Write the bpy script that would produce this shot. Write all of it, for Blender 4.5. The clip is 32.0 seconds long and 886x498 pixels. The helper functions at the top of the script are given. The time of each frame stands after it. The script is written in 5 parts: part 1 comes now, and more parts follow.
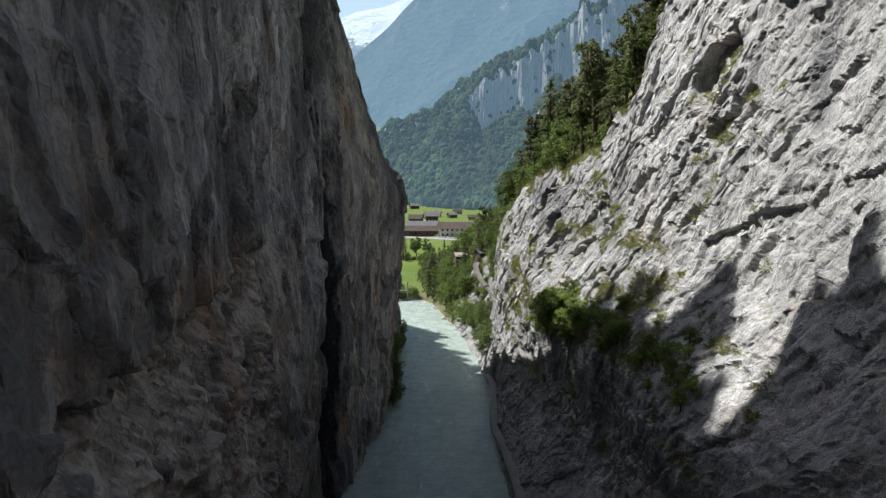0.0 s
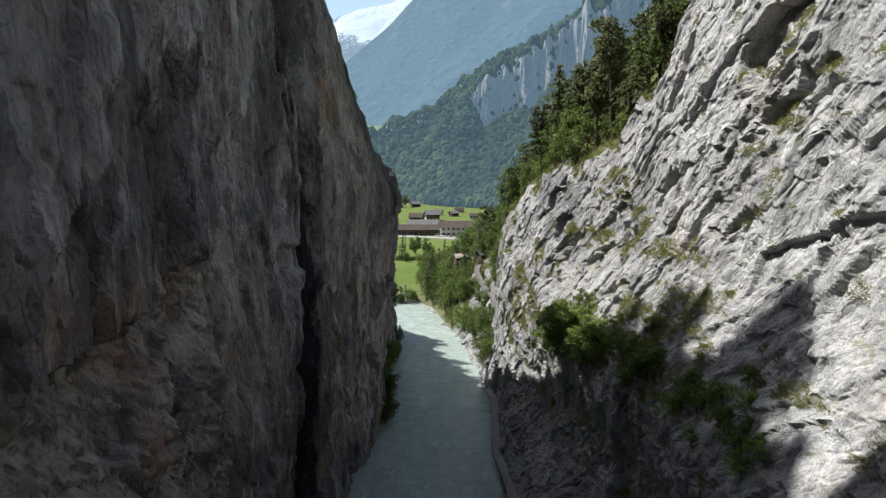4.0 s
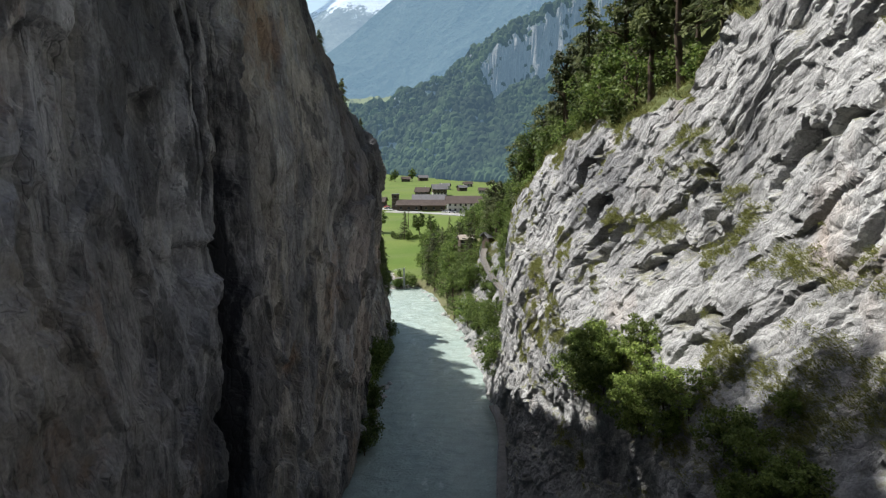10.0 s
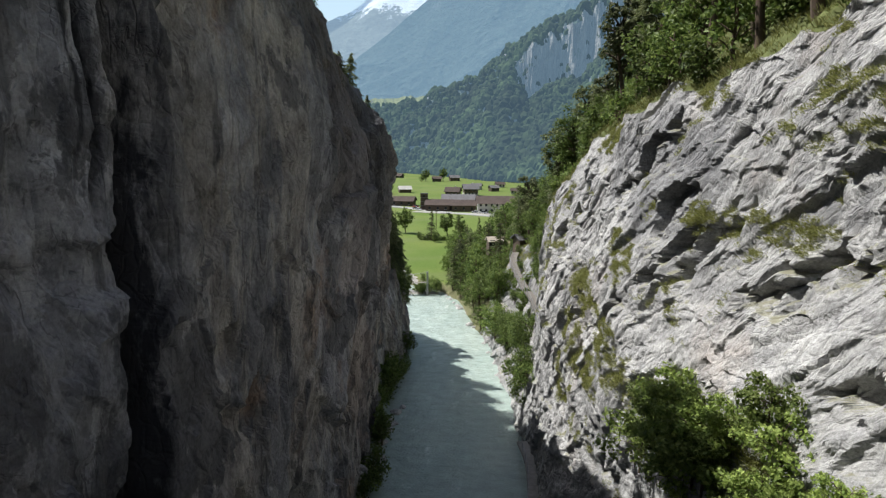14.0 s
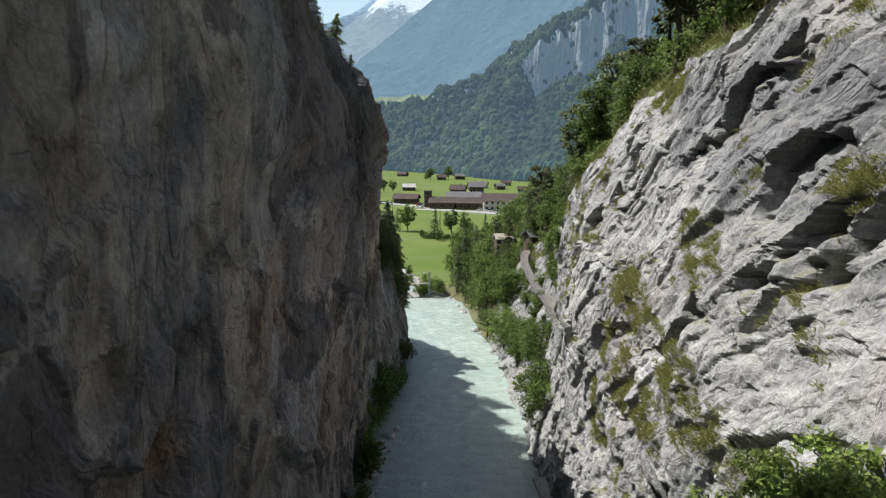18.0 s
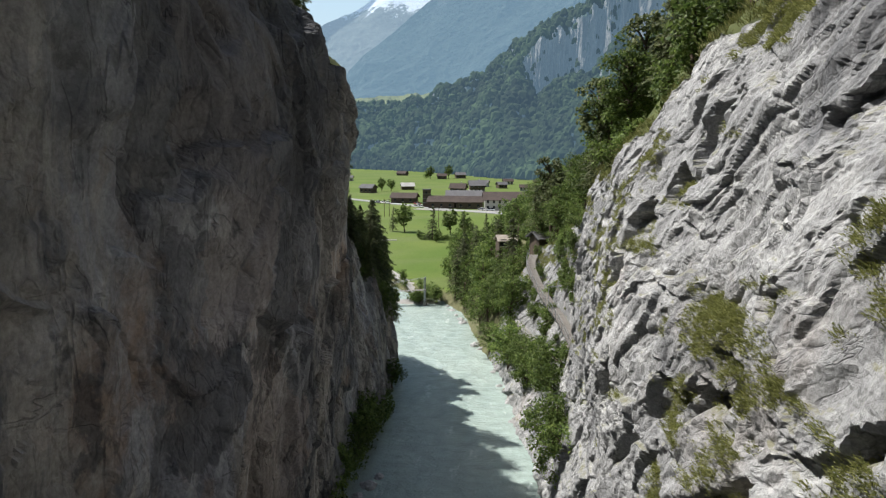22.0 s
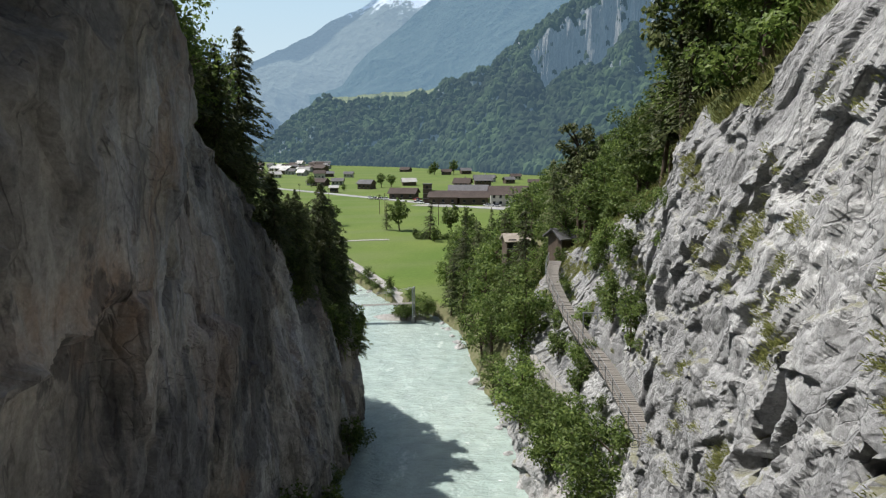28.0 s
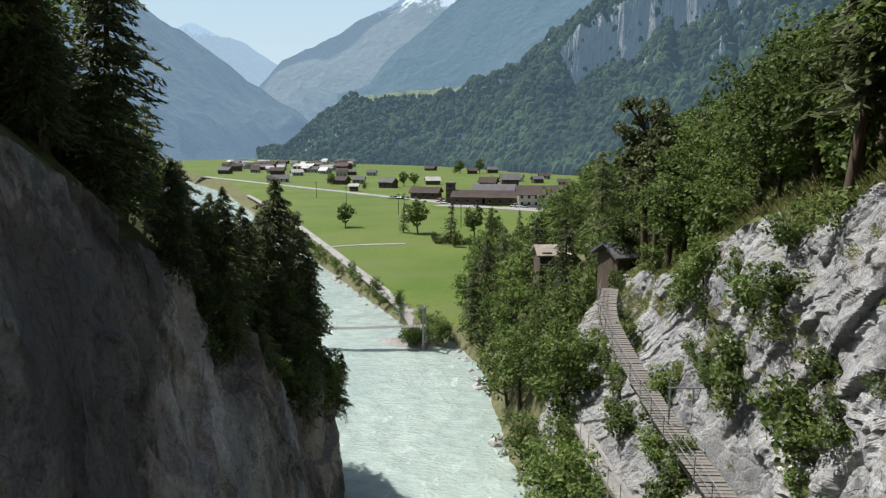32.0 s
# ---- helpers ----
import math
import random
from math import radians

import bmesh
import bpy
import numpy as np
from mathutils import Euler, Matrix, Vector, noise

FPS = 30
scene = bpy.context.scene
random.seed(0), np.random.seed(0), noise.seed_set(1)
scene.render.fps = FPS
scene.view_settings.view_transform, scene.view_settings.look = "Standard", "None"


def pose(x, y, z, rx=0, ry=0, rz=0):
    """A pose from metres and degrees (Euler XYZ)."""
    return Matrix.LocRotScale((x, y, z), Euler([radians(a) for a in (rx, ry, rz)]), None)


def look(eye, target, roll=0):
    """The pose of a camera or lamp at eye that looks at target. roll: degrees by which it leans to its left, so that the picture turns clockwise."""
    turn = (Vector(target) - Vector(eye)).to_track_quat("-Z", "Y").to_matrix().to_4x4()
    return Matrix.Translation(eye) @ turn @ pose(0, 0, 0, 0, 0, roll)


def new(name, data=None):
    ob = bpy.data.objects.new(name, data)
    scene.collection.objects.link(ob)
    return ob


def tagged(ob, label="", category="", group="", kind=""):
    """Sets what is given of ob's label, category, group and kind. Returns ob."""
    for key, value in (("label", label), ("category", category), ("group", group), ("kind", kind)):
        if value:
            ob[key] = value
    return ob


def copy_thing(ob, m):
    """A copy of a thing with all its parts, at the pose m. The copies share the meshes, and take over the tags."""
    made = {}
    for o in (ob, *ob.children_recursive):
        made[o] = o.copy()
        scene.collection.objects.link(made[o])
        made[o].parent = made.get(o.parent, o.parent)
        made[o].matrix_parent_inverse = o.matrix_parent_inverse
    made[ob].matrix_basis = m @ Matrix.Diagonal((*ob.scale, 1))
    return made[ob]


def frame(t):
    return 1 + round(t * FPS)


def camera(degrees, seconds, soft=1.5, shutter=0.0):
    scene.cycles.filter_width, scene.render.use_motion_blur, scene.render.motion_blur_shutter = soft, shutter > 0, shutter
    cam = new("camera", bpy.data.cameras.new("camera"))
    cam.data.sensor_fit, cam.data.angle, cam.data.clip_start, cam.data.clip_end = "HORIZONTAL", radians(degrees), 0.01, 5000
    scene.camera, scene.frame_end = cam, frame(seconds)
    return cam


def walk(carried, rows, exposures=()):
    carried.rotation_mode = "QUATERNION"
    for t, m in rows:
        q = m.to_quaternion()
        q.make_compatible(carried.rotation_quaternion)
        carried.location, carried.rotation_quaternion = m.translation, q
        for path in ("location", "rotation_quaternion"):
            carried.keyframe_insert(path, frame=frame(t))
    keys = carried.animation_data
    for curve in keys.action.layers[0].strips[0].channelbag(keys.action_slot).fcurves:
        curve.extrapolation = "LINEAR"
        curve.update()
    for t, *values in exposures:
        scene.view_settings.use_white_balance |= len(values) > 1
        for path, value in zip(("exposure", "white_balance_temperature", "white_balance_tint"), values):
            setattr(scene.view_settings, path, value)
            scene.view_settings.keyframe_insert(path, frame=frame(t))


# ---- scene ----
# camera: seconds, x, y, z, yaw to the left, pitch, lean to the left
cam = camera(70.0, 32.0, 1.3)
PATH = [
    (0, 0.000, 0.000, 36.400, 0.002, -6.025, -0.255),
    (1, 0.153, 1.791, 36.371, 0.046, -6.058, -0.294),
    (2, 0.328, 3.854, 36.337, 0.089, -6.070, -0.214),
    (3, 0.562, 6.243, 36.309, 0.175, -6.107, -0.196),
    (3.5, 0.656, 7.628, 36.295, 0.197, -6.108, -0.185),
    (5.5, 1.030, 13.674, 36.269, 0.160, -7.178, -0.090),
    (6, 1.169, 15.282, 36.222, 0.179, -7.557, -0.030),
    (7, 1.459, 18.597, 36.181, 0.225, -8.278, -0.027),
    (8, 1.821, 21.946, 36.064, 0.333, -8.558, -0.031),
    (9, 2.125, 25.187, 35.964, 0.448, -8.573, -0.046),
    (10, 2.450, 28.517, 35.801, 1.087, -8.574, -0.058),
    (11, 2.816, 31.818, 35.469, 1.827, -8.533, -0.033),
    (12, 3.094, 35.165, 35.139, 2.199, -8.512, 0.149),
    (13, 3.274, 38.527, 34.666, 3.128, -8.496, 0.345),
    (14, 3.306, 42.026, 34.131, 3.998, -8.477, 0.364),
    (14.5, 3.297, 43.777, 33.846, 4.257, -8.479, 0.493),
    (16.5, 2.924, 50.584, 32.735, 4.337, -8.429, 0.669),
    (17, 2.897, 51.860, 32.453, 4.360, -8.457, 0.563),
    (18, 2.870, 54.077, 31.874, 4.469, -8.465, 0.493),
    (19, 2.779, 56.687, 31.504, 4.606, -8.360, 0.374),
    (20, 2.666, 59.908, 31.281, 4.652, -8.304, 0.282),
    (21, 2.698, 63.586, 30.971, 4.625, -8.391, 0.211),
    (22, 2.837, 67.551, 30.567, 4.619, -8.487, 0.200),
    (23, 2.966, 71.684, 30.130, 4.630, -8.537, 0.014),
    (24, 3.082, 75.908, 29.636, 4.630, -8.554, -0.065),
    (25, 3.200, 80.190, 29.126, 4.666, -8.546, -0.269),
    (25.5, 3.298, 82.349, 28.860, 4.791, -8.540, -0.416),
    (27.5, 3.066, 91.492, 27.719, 5.086, -8.640, -0.220),
    (28, 3.064, 93.854, 27.345, 5.301, -8.642, -0.224),
    (29, 3.028, 98.528, 26.746, 6.079, -8.650, -0.243),
    (30, 2.898, 103.203, 26.426, 6.861, -8.668, -0.137),
    (31, 2.656, 107.498, 26.355, 7.621, -8.720, 0.133),
    (32, 2.486, 112.000, 26.283, 7.692, -8.697, 0.054),
]


def aim(x, y, z, yaw, pitch, roll):
    a, b = radians(yaw), radians(pitch)
    ahead = Vector((-math.sin(a) * math.cos(b), math.cos(a) * math.cos(b), math.sin(b)))
    return look((x, y, z), Vector((x, y, z)) + 10 * ahead, roll)


walk(cam, [(t, aim(*row)) for t, *row in PATH], exposures=[(0, 0.52), (12, 0.52), (20, 0.45), (32, 0.30)])

# ---- light: clear summer day, sun high over the left wall ----
SUN = Vector((-0.50, 0.14, 0.86)).normalized()
sun_el = math.asin(SUN.z)
sun_az = math.atan2(SUN.x, SUN.y)
world = bpy.data.worlds.new("world")
scene.world = world
world.use_nodes = True
wn = world.node_tree.nodes
sky = wn.new("ShaderNodeTexSky")
sky.sky_type = "NISHITA"
sky.sun_disc = False
sky.sun_elevation, sky.sun_rotation = sun_el, sun_az
sky.altitude, sky.air_density, sky.dust_density, sky.ozone_density = 600, 1.0, 3.2, 0.8
world.node_tree.links.new(sky.outputs[0], wn["Background"].inputs[0])
wn["Background"].inputs[1].default_value = 0.084
sun = new("sun", bpy.data.lights.new("sun", "SUN"))
sun.data.energy, sun.data.angle, sun.data.color = 5.0, radians(0.53), (1.0, 0.972, 0.935)
sun.matrix_world = look(SUN * 200, (0, 0, 0))

rng = np.random.default_rng(7)


# ---- noise on arrays ----
def _hash(i, j, k, seed):
    n = (i * 73856093) ^ (j * 19349663) ^ (k * 83492791) ^ (seed * 2654435761 & 0x7FFFFFFF)
    n = (n ^ (n >> 13)) * 1274126177 & 0x7FFFFFFF
    n = (n ^ (n >> 15)) * 668265263 & 0x7FFFFFFF
    return ((n ^ (n >> 16)) & 0xFFFF) / 32767.5 - 1.0


def vnoise(x, y, z=0.0, seed=0):
    """Smooth noise in -1..1 on arrays."""
    x, y, z = np.broadcast_arrays(np.asarray(x, float), np.asarray(y, float), np.asarray(z, float))
    i, j, k = (np.floor(a).astype(np.int64) for a in (x, y, z))
    u, v, w = x - i, y - j, z - k
    u, v, w = (a * a * (3 - 2 * a) for a in (u, v, w))
    out = 0
    for a in (0, 1):
        for b in (0, 1):
            for c in (0, 1):
                f = (u if a else 1 - u) * (v if b else 1 - v) * (w if c else 1 - w)
                out = out + f * _hash(i + a, j + b, k + c, seed)
    return out


def fbm(x, y, z=0.0, seed=0, octaves=4, gain=0.5):
    out, amp = 0, 1.0
    for o in range(octaves):
        out = out + amp * vnoise(x * 2**o + 17.3 * o, y * 2**o - 9.1 * o, np.asarray(z) * 2**o, seed + o)
        amp *= gain
    return out


def ridged(x, y, z=0.0, seed=0, octaves=4, gain=0.5):
    out, amp = 0, 1.0
    for o in range(octaves):
        out = out + amp * (1 - 2 * np.abs(vnoise(x * 2**o + 5.7 * o, y * 2**o + 3.3 * o, np.asarray(z) * 2**o, seed + o)))
        amp *= gain
    return out


def smooth(a, b, x):
    t = np.clip((x - a) / (b - a), 0, 1)
    return t * t * (3 - 2 * t)


# ---- materials ----
def material(name, rough=0.9):
    m = bpy.data.materials.new(name)
    m.use_nodes = True
    nt = m.node_tree
    b = nt.nodes["Principled BSDF"]
    b.inputs["Roughness"].default_value = rough
    b.inputs["Specular IOR Level"].default_value = 0.25
    return m, nt, b


def noise_node(nt, scale, detail=6.0, rough=0.6, stretch=(1, 1, 1), turn=(0, 0, 0), kind="noise", coords="Object"):
    tc = nt.nodes.new("ShaderNodeTexCoord")
    mp = nt.nodes.new("ShaderNodeMapping")
    mp.vector_type = "TEXTURE"
    mp.inputs["Scale"].default_value = [1 / v for v in stretch]
    mp.inputs["Rotation"].default_value = [radians(a) for a in turn]
    nt.links.new(tc.outputs[coords], mp.inputs[0])
    if kind == "voronoi":
        n = nt.nodes.new("ShaderNodeTexVoronoi")
        n.feature = "DISTANCE_TO_EDGE"
        n.inputs["Scale"].default_value = scale
    else:
        n = nt.nodes.new("ShaderNodeTexNoise")
        n.inputs["Scale"].default_value = scale
        n.inputs["Detail"].default_value = detail
        n.inputs["Roughness"].default_value = rough
    nt.links.new(mp.outputs[0], n.inputs["Vector"])
    return n.outputs[0]


def ramp(nt, value, *stops):
    r = nt.nodes.new("ShaderNodeValToRGB")
    e = r.color_ramp.elements
    while len(e) < len(stops):
        e.new(0.5)
    for el, (p, c) in zip(e, stops):
        el.position = p
        el.color = (*c, 1) if isinstance(c, tuple) else (c, c, c, 1)
    nt.links.new(value, r.inputs[0])
    return r.outputs[0]


def mix(nt, a, b, fac, mode="MIX"):
    n = nt.nodes.new("ShaderNodeMix")
    n.data_type, n.blend_type = "RGBA", mode
    for sock, v in ((n.inputs[0], fac), (n.inputs[6], a), (n.inputs[7], b)):
        if isinstance(v, (int, float)):
            sock.default_value = v if sock == n.inputs[0] else (v, v, v, 1)
        elif isinstance(v, tuple):
            sock.default_value = (*v, 1)
        else:
            nt.links.new(v, sock)
    return n.outputs[2]


def bump(nt, b, height, strength=0.5, dist=0.1):
    n = nt.nodes.new("ShaderNodeBump")
    n.inputs["Strength"].default_value, n.inputs["Distance"].default_value = strength, dist
    nt.links.new(height, n.inputs["Height"])
    nt.links.new(n.outputs[0], b.inputs["Normal"])


def calc(nt, op, *vals):
    n = nt.nodes.new("ShaderNodeMath")
    n.operation = op
    for k, v in enumerate(vals):
        if isinstance(v, (int, float)):
            n.inputs[k].default_value = v
        else:
            nt.links.new(v, n.inputs[k])
    return n.outputs[0]


def axes_of(nt, output):
    geo = nt.nodes.new("ShaderNodeNewGeometry")
    sep = nt.nodes.new("ShaderNodeSeparateXYZ")
    nt.links.new(geo.outputs[output], sep.inputs[0])
    return sep.outputs


def seams(nt, scale, stretch, turn, wide, gate=0.5):
    """Thin wandering crack lines: 1 on the line, broken up by a second noise."""
    n = calc(nt, "ABSOLUTE", calc(nt, "SUBTRACT", noise_node(nt, scale, 4, 0.55, stretch, turn), 0.5))
    on = threshold(nt, noise_node(nt, scale * 0.7 + 0.13, 3, 0.6), gate - 0.05, gate + 0.06, 1.0)
    return calc(nt, "MULTIPLY", threshold(nt, n, wide, wide * 0.25, 1.0), on)


def slabs(nt, scale, stretch, turn, warp, edge):
    """Flat plates with bevelled joints, 0 in the joint and 1 on the plate."""
    tc = nt.nodes.new("ShaderNodeTexCoord")
    nz = nt.nodes.new("ShaderNodeTexNoise")
    nz.inputs["Scale"].default_value, nz.inputs["Detail"].default_value = scale * 0.8, 4
    nt.links.new(tc.outputs["Object"], nz.inputs["Vector"])
    ad = nt.nodes.new("ShaderNodeVectorMath")
    ad.operation = "MULTIPLY_ADD"
    ad.inputs[1].default_value = (warp, warp, warp)
    nt.links.new(nz.outputs["Color"], ad.inputs[0])
    nt.links.new(tc.outputs["Object"], ad.inputs[2])
    mp = nt.nodes.new("ShaderNodeMapping")
    mp.vector_type = "TEXTURE"
    mp.inputs["Scale"].default_value = [1 / v for v in stretch]
    mp.inputs["Rotation"].default_value = [radians(a) for a in turn]
    nt.links.new(ad.outputs[0], mp.inputs[0])
    v = nt.nodes.new("ShaderNodeTexVoronoi")
    v.feature = "DISTANCE_TO_EDGE"
    v.inputs["Scale"].default_value = scale
    nt.links.new(mp.outputs[0], v.inputs["Vector"])
    return threshold(nt, v.outputs[0], 0.0, edge, 1.0)


def cells(nt, scale, stretch, turn, warp):
    """One random value for each plate of rock, with ragged borders."""
    tc = nt.nodes.new("ShaderNodeTexCoord")
    nz = nt.nodes.new("ShaderNodeTexNoise")
    nz.inputs["Scale"].default_value, nz.inputs["Detail"].default_value, nz.inputs["Roughness"].default_value = scale * 2.2, 7, 0.68
    nt.links.new(tc.outputs["Object"], nz.inputs["Vector"])
    ad = nt.nodes.new("ShaderNodeVectorMath")
    ad.operation = "MULTIPLY_ADD"
    ad.inputs[1].default_value = (warp, warp, warp)
    nt.links.new(nz.outputs["Color"], ad.inputs[0])
    nt.links.new(tc.outputs["Object"], ad.inputs[2])
    mp = nt.nodes.new("ShaderNodeMapping")
    mp.vector_type = "TEXTURE"
    mp.inputs["Scale"].default_value = [1 / v for v in stretch]
    mp.inputs["Rotation"].default_value = [radians(a) for a in turn]
    nt.links.new(ad.outputs[0], mp.inputs[0])
    v = nt.nodes.new("ShaderNodeTexVoronoi")
    v.inputs["Scale"].default_value = scale
    nt.links.new(mp.outputs[0], v.inputs["Vector"])
    sep = nt.nodes.new("ShaderNodeSeparateColor")
    nt.links.new(v.outputs["Color"], sep.inputs[0])
    return sep.outputs[0], sep.outputs[1]


def bright_rock():
    """Pale limestone with slanting beds, thin dark cracks, rust stains and dry moss on what leans back."""
    m, nt, b = material("limestone_bright", 0.92)
    bed, turn = (1, 0.5, 1.3), (-38, 0, 0)
    pos = axes_of(nt, "Position")
    big = noise_node(nt, 0.13, 8, 0.66, (1, 0.6, 1.0), turn)
    fine = noise_node(nt, 1.1, 12, 0.74, (1, 0.45, 1.2), turn)
    grain = noise_node(nt, 7.0, 8, 0.80)
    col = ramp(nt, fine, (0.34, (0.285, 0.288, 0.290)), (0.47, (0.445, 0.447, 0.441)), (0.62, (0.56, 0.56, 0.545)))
    tone, _ = cells(nt, 0.16, (1, 0.55, 1.1), turn, 2.6)
    col = mix(nt, col, ramp(nt, tone, (0.0, 0.80), (1.0, 1.10)), 0.9, "MULTIPLY")
    tone2, _ = cells(nt, 0.6, (1, 0.4, 1.2), turn, 0.9)
    col = mix(nt, col, ramp(nt, tone2, (0.0, 0.84), (1.0, 1.10)), 0.8, "MULTIPLY")
    col = mix(nt, col, ramp(nt, big, (0.40, 0.72), (0.53, 1.0)), 0.75, "MULTIPLY")
    # thin lines of the bedding and grey water streaks across them
    lam = noise_node(nt, 2.4, 5, 0.62, (1, 0.10, 1.6), turn)
    col = mix(nt, col, ramp(nt, lam, (0.38, 0.70), (0.48, 1.0)), 0.55, "MULTIPLY")
    streak = noise_node(nt, 0.7, 6, 0.62, (1, 1, 0.10))
    col = mix(nt, col, ramp(nt, streak, (0.37, 0.62), (0.47, 1.0)), 0.6, "MULTIPLY")
    wash = noise_node(nt, 0.9, 5, 0.6, (1, 1, 0.08))
    col = mix(nt, col, (0.54, 0.54, 0.525), ramp(nt, wash, (0.60, 0.0), (0.70, 0.55)))
    tint = noise_node(nt, 0.10, 7, 0.68, (1, 1, 0.7))
    col = mix(nt, col, (0.44, 0.345, 0.285), ramp(nt, tint, (0.57, 0.0), (0.69, 0.5)))
    later = calc(nt, "MULTIPLY", threshold(nt, pos[1], 64.0, 78.0, 1.0), ramp(nt, noise_node(nt, 0.17, 8, 0.70, (1, 0.7, 0.8), turn), (0.44, 1.0), (0.64, 0.12)))
    col = mix(nt, col, (0.27, 0.272, 0.272), calc(nt, "MULTIPLY", later, 0.75))
    # dark grey rock under the rim half way along, ragged-edged
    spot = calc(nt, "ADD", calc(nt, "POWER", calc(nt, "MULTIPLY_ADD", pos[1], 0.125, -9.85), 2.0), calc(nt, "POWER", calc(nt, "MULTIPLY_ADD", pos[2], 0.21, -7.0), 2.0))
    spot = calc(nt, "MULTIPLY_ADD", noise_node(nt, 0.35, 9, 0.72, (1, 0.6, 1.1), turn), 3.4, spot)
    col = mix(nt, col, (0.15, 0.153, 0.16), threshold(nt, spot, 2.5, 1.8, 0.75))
    col = mix(nt, col, ramp(nt, grain, (0.36, 0.62), (0.62, 1.25)), 0.9, "MULTIPLY")
    # crack lines drawn, not cut: the dark inside them goes into the colour
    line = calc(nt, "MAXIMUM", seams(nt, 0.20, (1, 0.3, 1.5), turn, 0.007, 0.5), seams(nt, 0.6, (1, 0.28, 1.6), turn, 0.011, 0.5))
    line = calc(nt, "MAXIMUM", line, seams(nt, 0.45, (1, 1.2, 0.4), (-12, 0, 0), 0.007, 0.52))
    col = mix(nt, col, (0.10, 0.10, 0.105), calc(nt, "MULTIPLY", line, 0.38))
    black = noise_node(nt, 0.26, 6, 0.64, (1, 1, 0.14))
    col = mix(nt, col, (0.115, 0.118, 0.125), ramp(nt, black, (0.57, 0.0), (0.65, 0.7)))
    up = axes_of(nt, "Normal")[2]
    lean = calc(nt, "MULTIPLY_ADD", noise_node(nt, 0.7, 8, 0.76), 1.6, up)
    col = mix(nt, col, (0.16, 0.155, 0.072), threshold(nt, lean, 1.52, 1.78, 0.7))
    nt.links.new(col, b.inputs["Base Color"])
    tooth = mix(nt, noise_node(nt, 3.2, 12, 0.78, (1, 0.6, 1.2), turn), grain, 0.4)
    plate = mix(nt, slabs(nt, 0.55, bed, turn, 1.2, 0.08), slabs(nt, 1.7, bed, turn, 0.5, 0.12), 0.3)
    tooth = mix(nt, mix(nt, tooth, plate, 0.38), 0.2, calc(nt, "MULTIPLY", line, 0.5))
    bump(nt, b, tooth, 1.0, 0.15)
    return m


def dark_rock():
    """Cool grey limestone: large plates of differing tone, upright streaks, a paler tan bed low down, black water lines
    and painted crevice shade.
    """
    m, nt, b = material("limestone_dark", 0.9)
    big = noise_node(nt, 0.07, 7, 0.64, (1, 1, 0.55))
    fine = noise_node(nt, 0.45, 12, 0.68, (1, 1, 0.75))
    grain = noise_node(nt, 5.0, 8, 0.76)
    # base greys under half as bright as those in bright_rock
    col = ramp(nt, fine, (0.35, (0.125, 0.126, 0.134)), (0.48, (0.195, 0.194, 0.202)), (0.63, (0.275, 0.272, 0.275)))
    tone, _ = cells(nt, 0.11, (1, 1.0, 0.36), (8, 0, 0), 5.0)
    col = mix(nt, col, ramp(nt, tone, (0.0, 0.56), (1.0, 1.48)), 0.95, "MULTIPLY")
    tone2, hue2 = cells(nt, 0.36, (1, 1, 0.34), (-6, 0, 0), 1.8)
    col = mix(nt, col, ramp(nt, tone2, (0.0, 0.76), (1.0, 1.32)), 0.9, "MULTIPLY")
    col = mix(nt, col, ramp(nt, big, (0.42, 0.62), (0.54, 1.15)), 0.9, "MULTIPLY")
    pos = axes_of(nt, "Position")
    y, z = pos[1], pos[2]
    # paler bed: low before the crevice, everywhere in upright bands after it
    level = calc(nt, "MULTIPLY_ADD", noise_node(nt, 0.09, 7, 0.66), 26.0, calc(nt, "MULTIPLY_ADD", y, -0.12, calc(nt, "ADD", z, 3.6)))
    low_bed = calc(nt, "MULTIPLY", threshold(nt, level, 43.5, 42.0, 1.0), threshold(nt, y, 66.0, 52.0, 1.0))
    bands = ramp(nt, noise_node(nt, 0.20, 10, 0.70, (1, 1, 0.18)), (0.485, 0.0), (0.53, 1.0))
    pale = calc(nt, "MAXIMUM", low_bed, calc(nt, "MULTIPLY", bands, threshold(nt, y, 66.0, 73.0, 0.85)))
    tan = ramp(nt, fine, (0.37, (0.185, 0.168, 0.148)), (0.50, (0.305, 0.28, 0.25)), (0.62, (0.43, 0.395, 0.352)))
    col = mix(nt, col, tan, calc(nt, "MULTIPLY", pale, calc(nt, "MULTIPLY_ADD", hue2, 0.45, 0.55)))
    pink, _ = cells(nt, 0.15, (1, 1, 0.4), (5, 0, 0), 3.0)
    col = mix(nt, col, (0.36, 0.28, 0.235), calc(nt, "MULTIPLY", threshold(nt, pink, 0.80, 0.82, 0.32), threshold(nt, y, 70.0, 74.0, 1.0)))
    rust = noise_node(nt, 0.10, 8, 0.68, (1, 1, 0.7))
    col = mix(nt, col, (0.27, 0.185, 0.13), ramp(nt, calc(nt, "MULTIPLY_ADD", low_bed, 0.05, rust), (0.57, 0.0), (0.66, 0.75)))
    runs = noise_node(nt, 0.8, 6, 0.62, (1, 1, 0.07))
    col = mix(nt, col, (0.37, 0.35, 0.325), ramp(nt, runs, (0.60, 0.0), (0.67, 0.65)))
    ink = noise_node(nt, 0.55, 5, 0.60, (1.0, 1.0, 0.06))
    col = mix(nt, col, (0.055, 0.055, 0.06), ramp(nt, ink, (0.58, 0.0), (0.64, 0.55)))
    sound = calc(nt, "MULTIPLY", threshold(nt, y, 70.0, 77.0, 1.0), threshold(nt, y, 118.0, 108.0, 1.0))
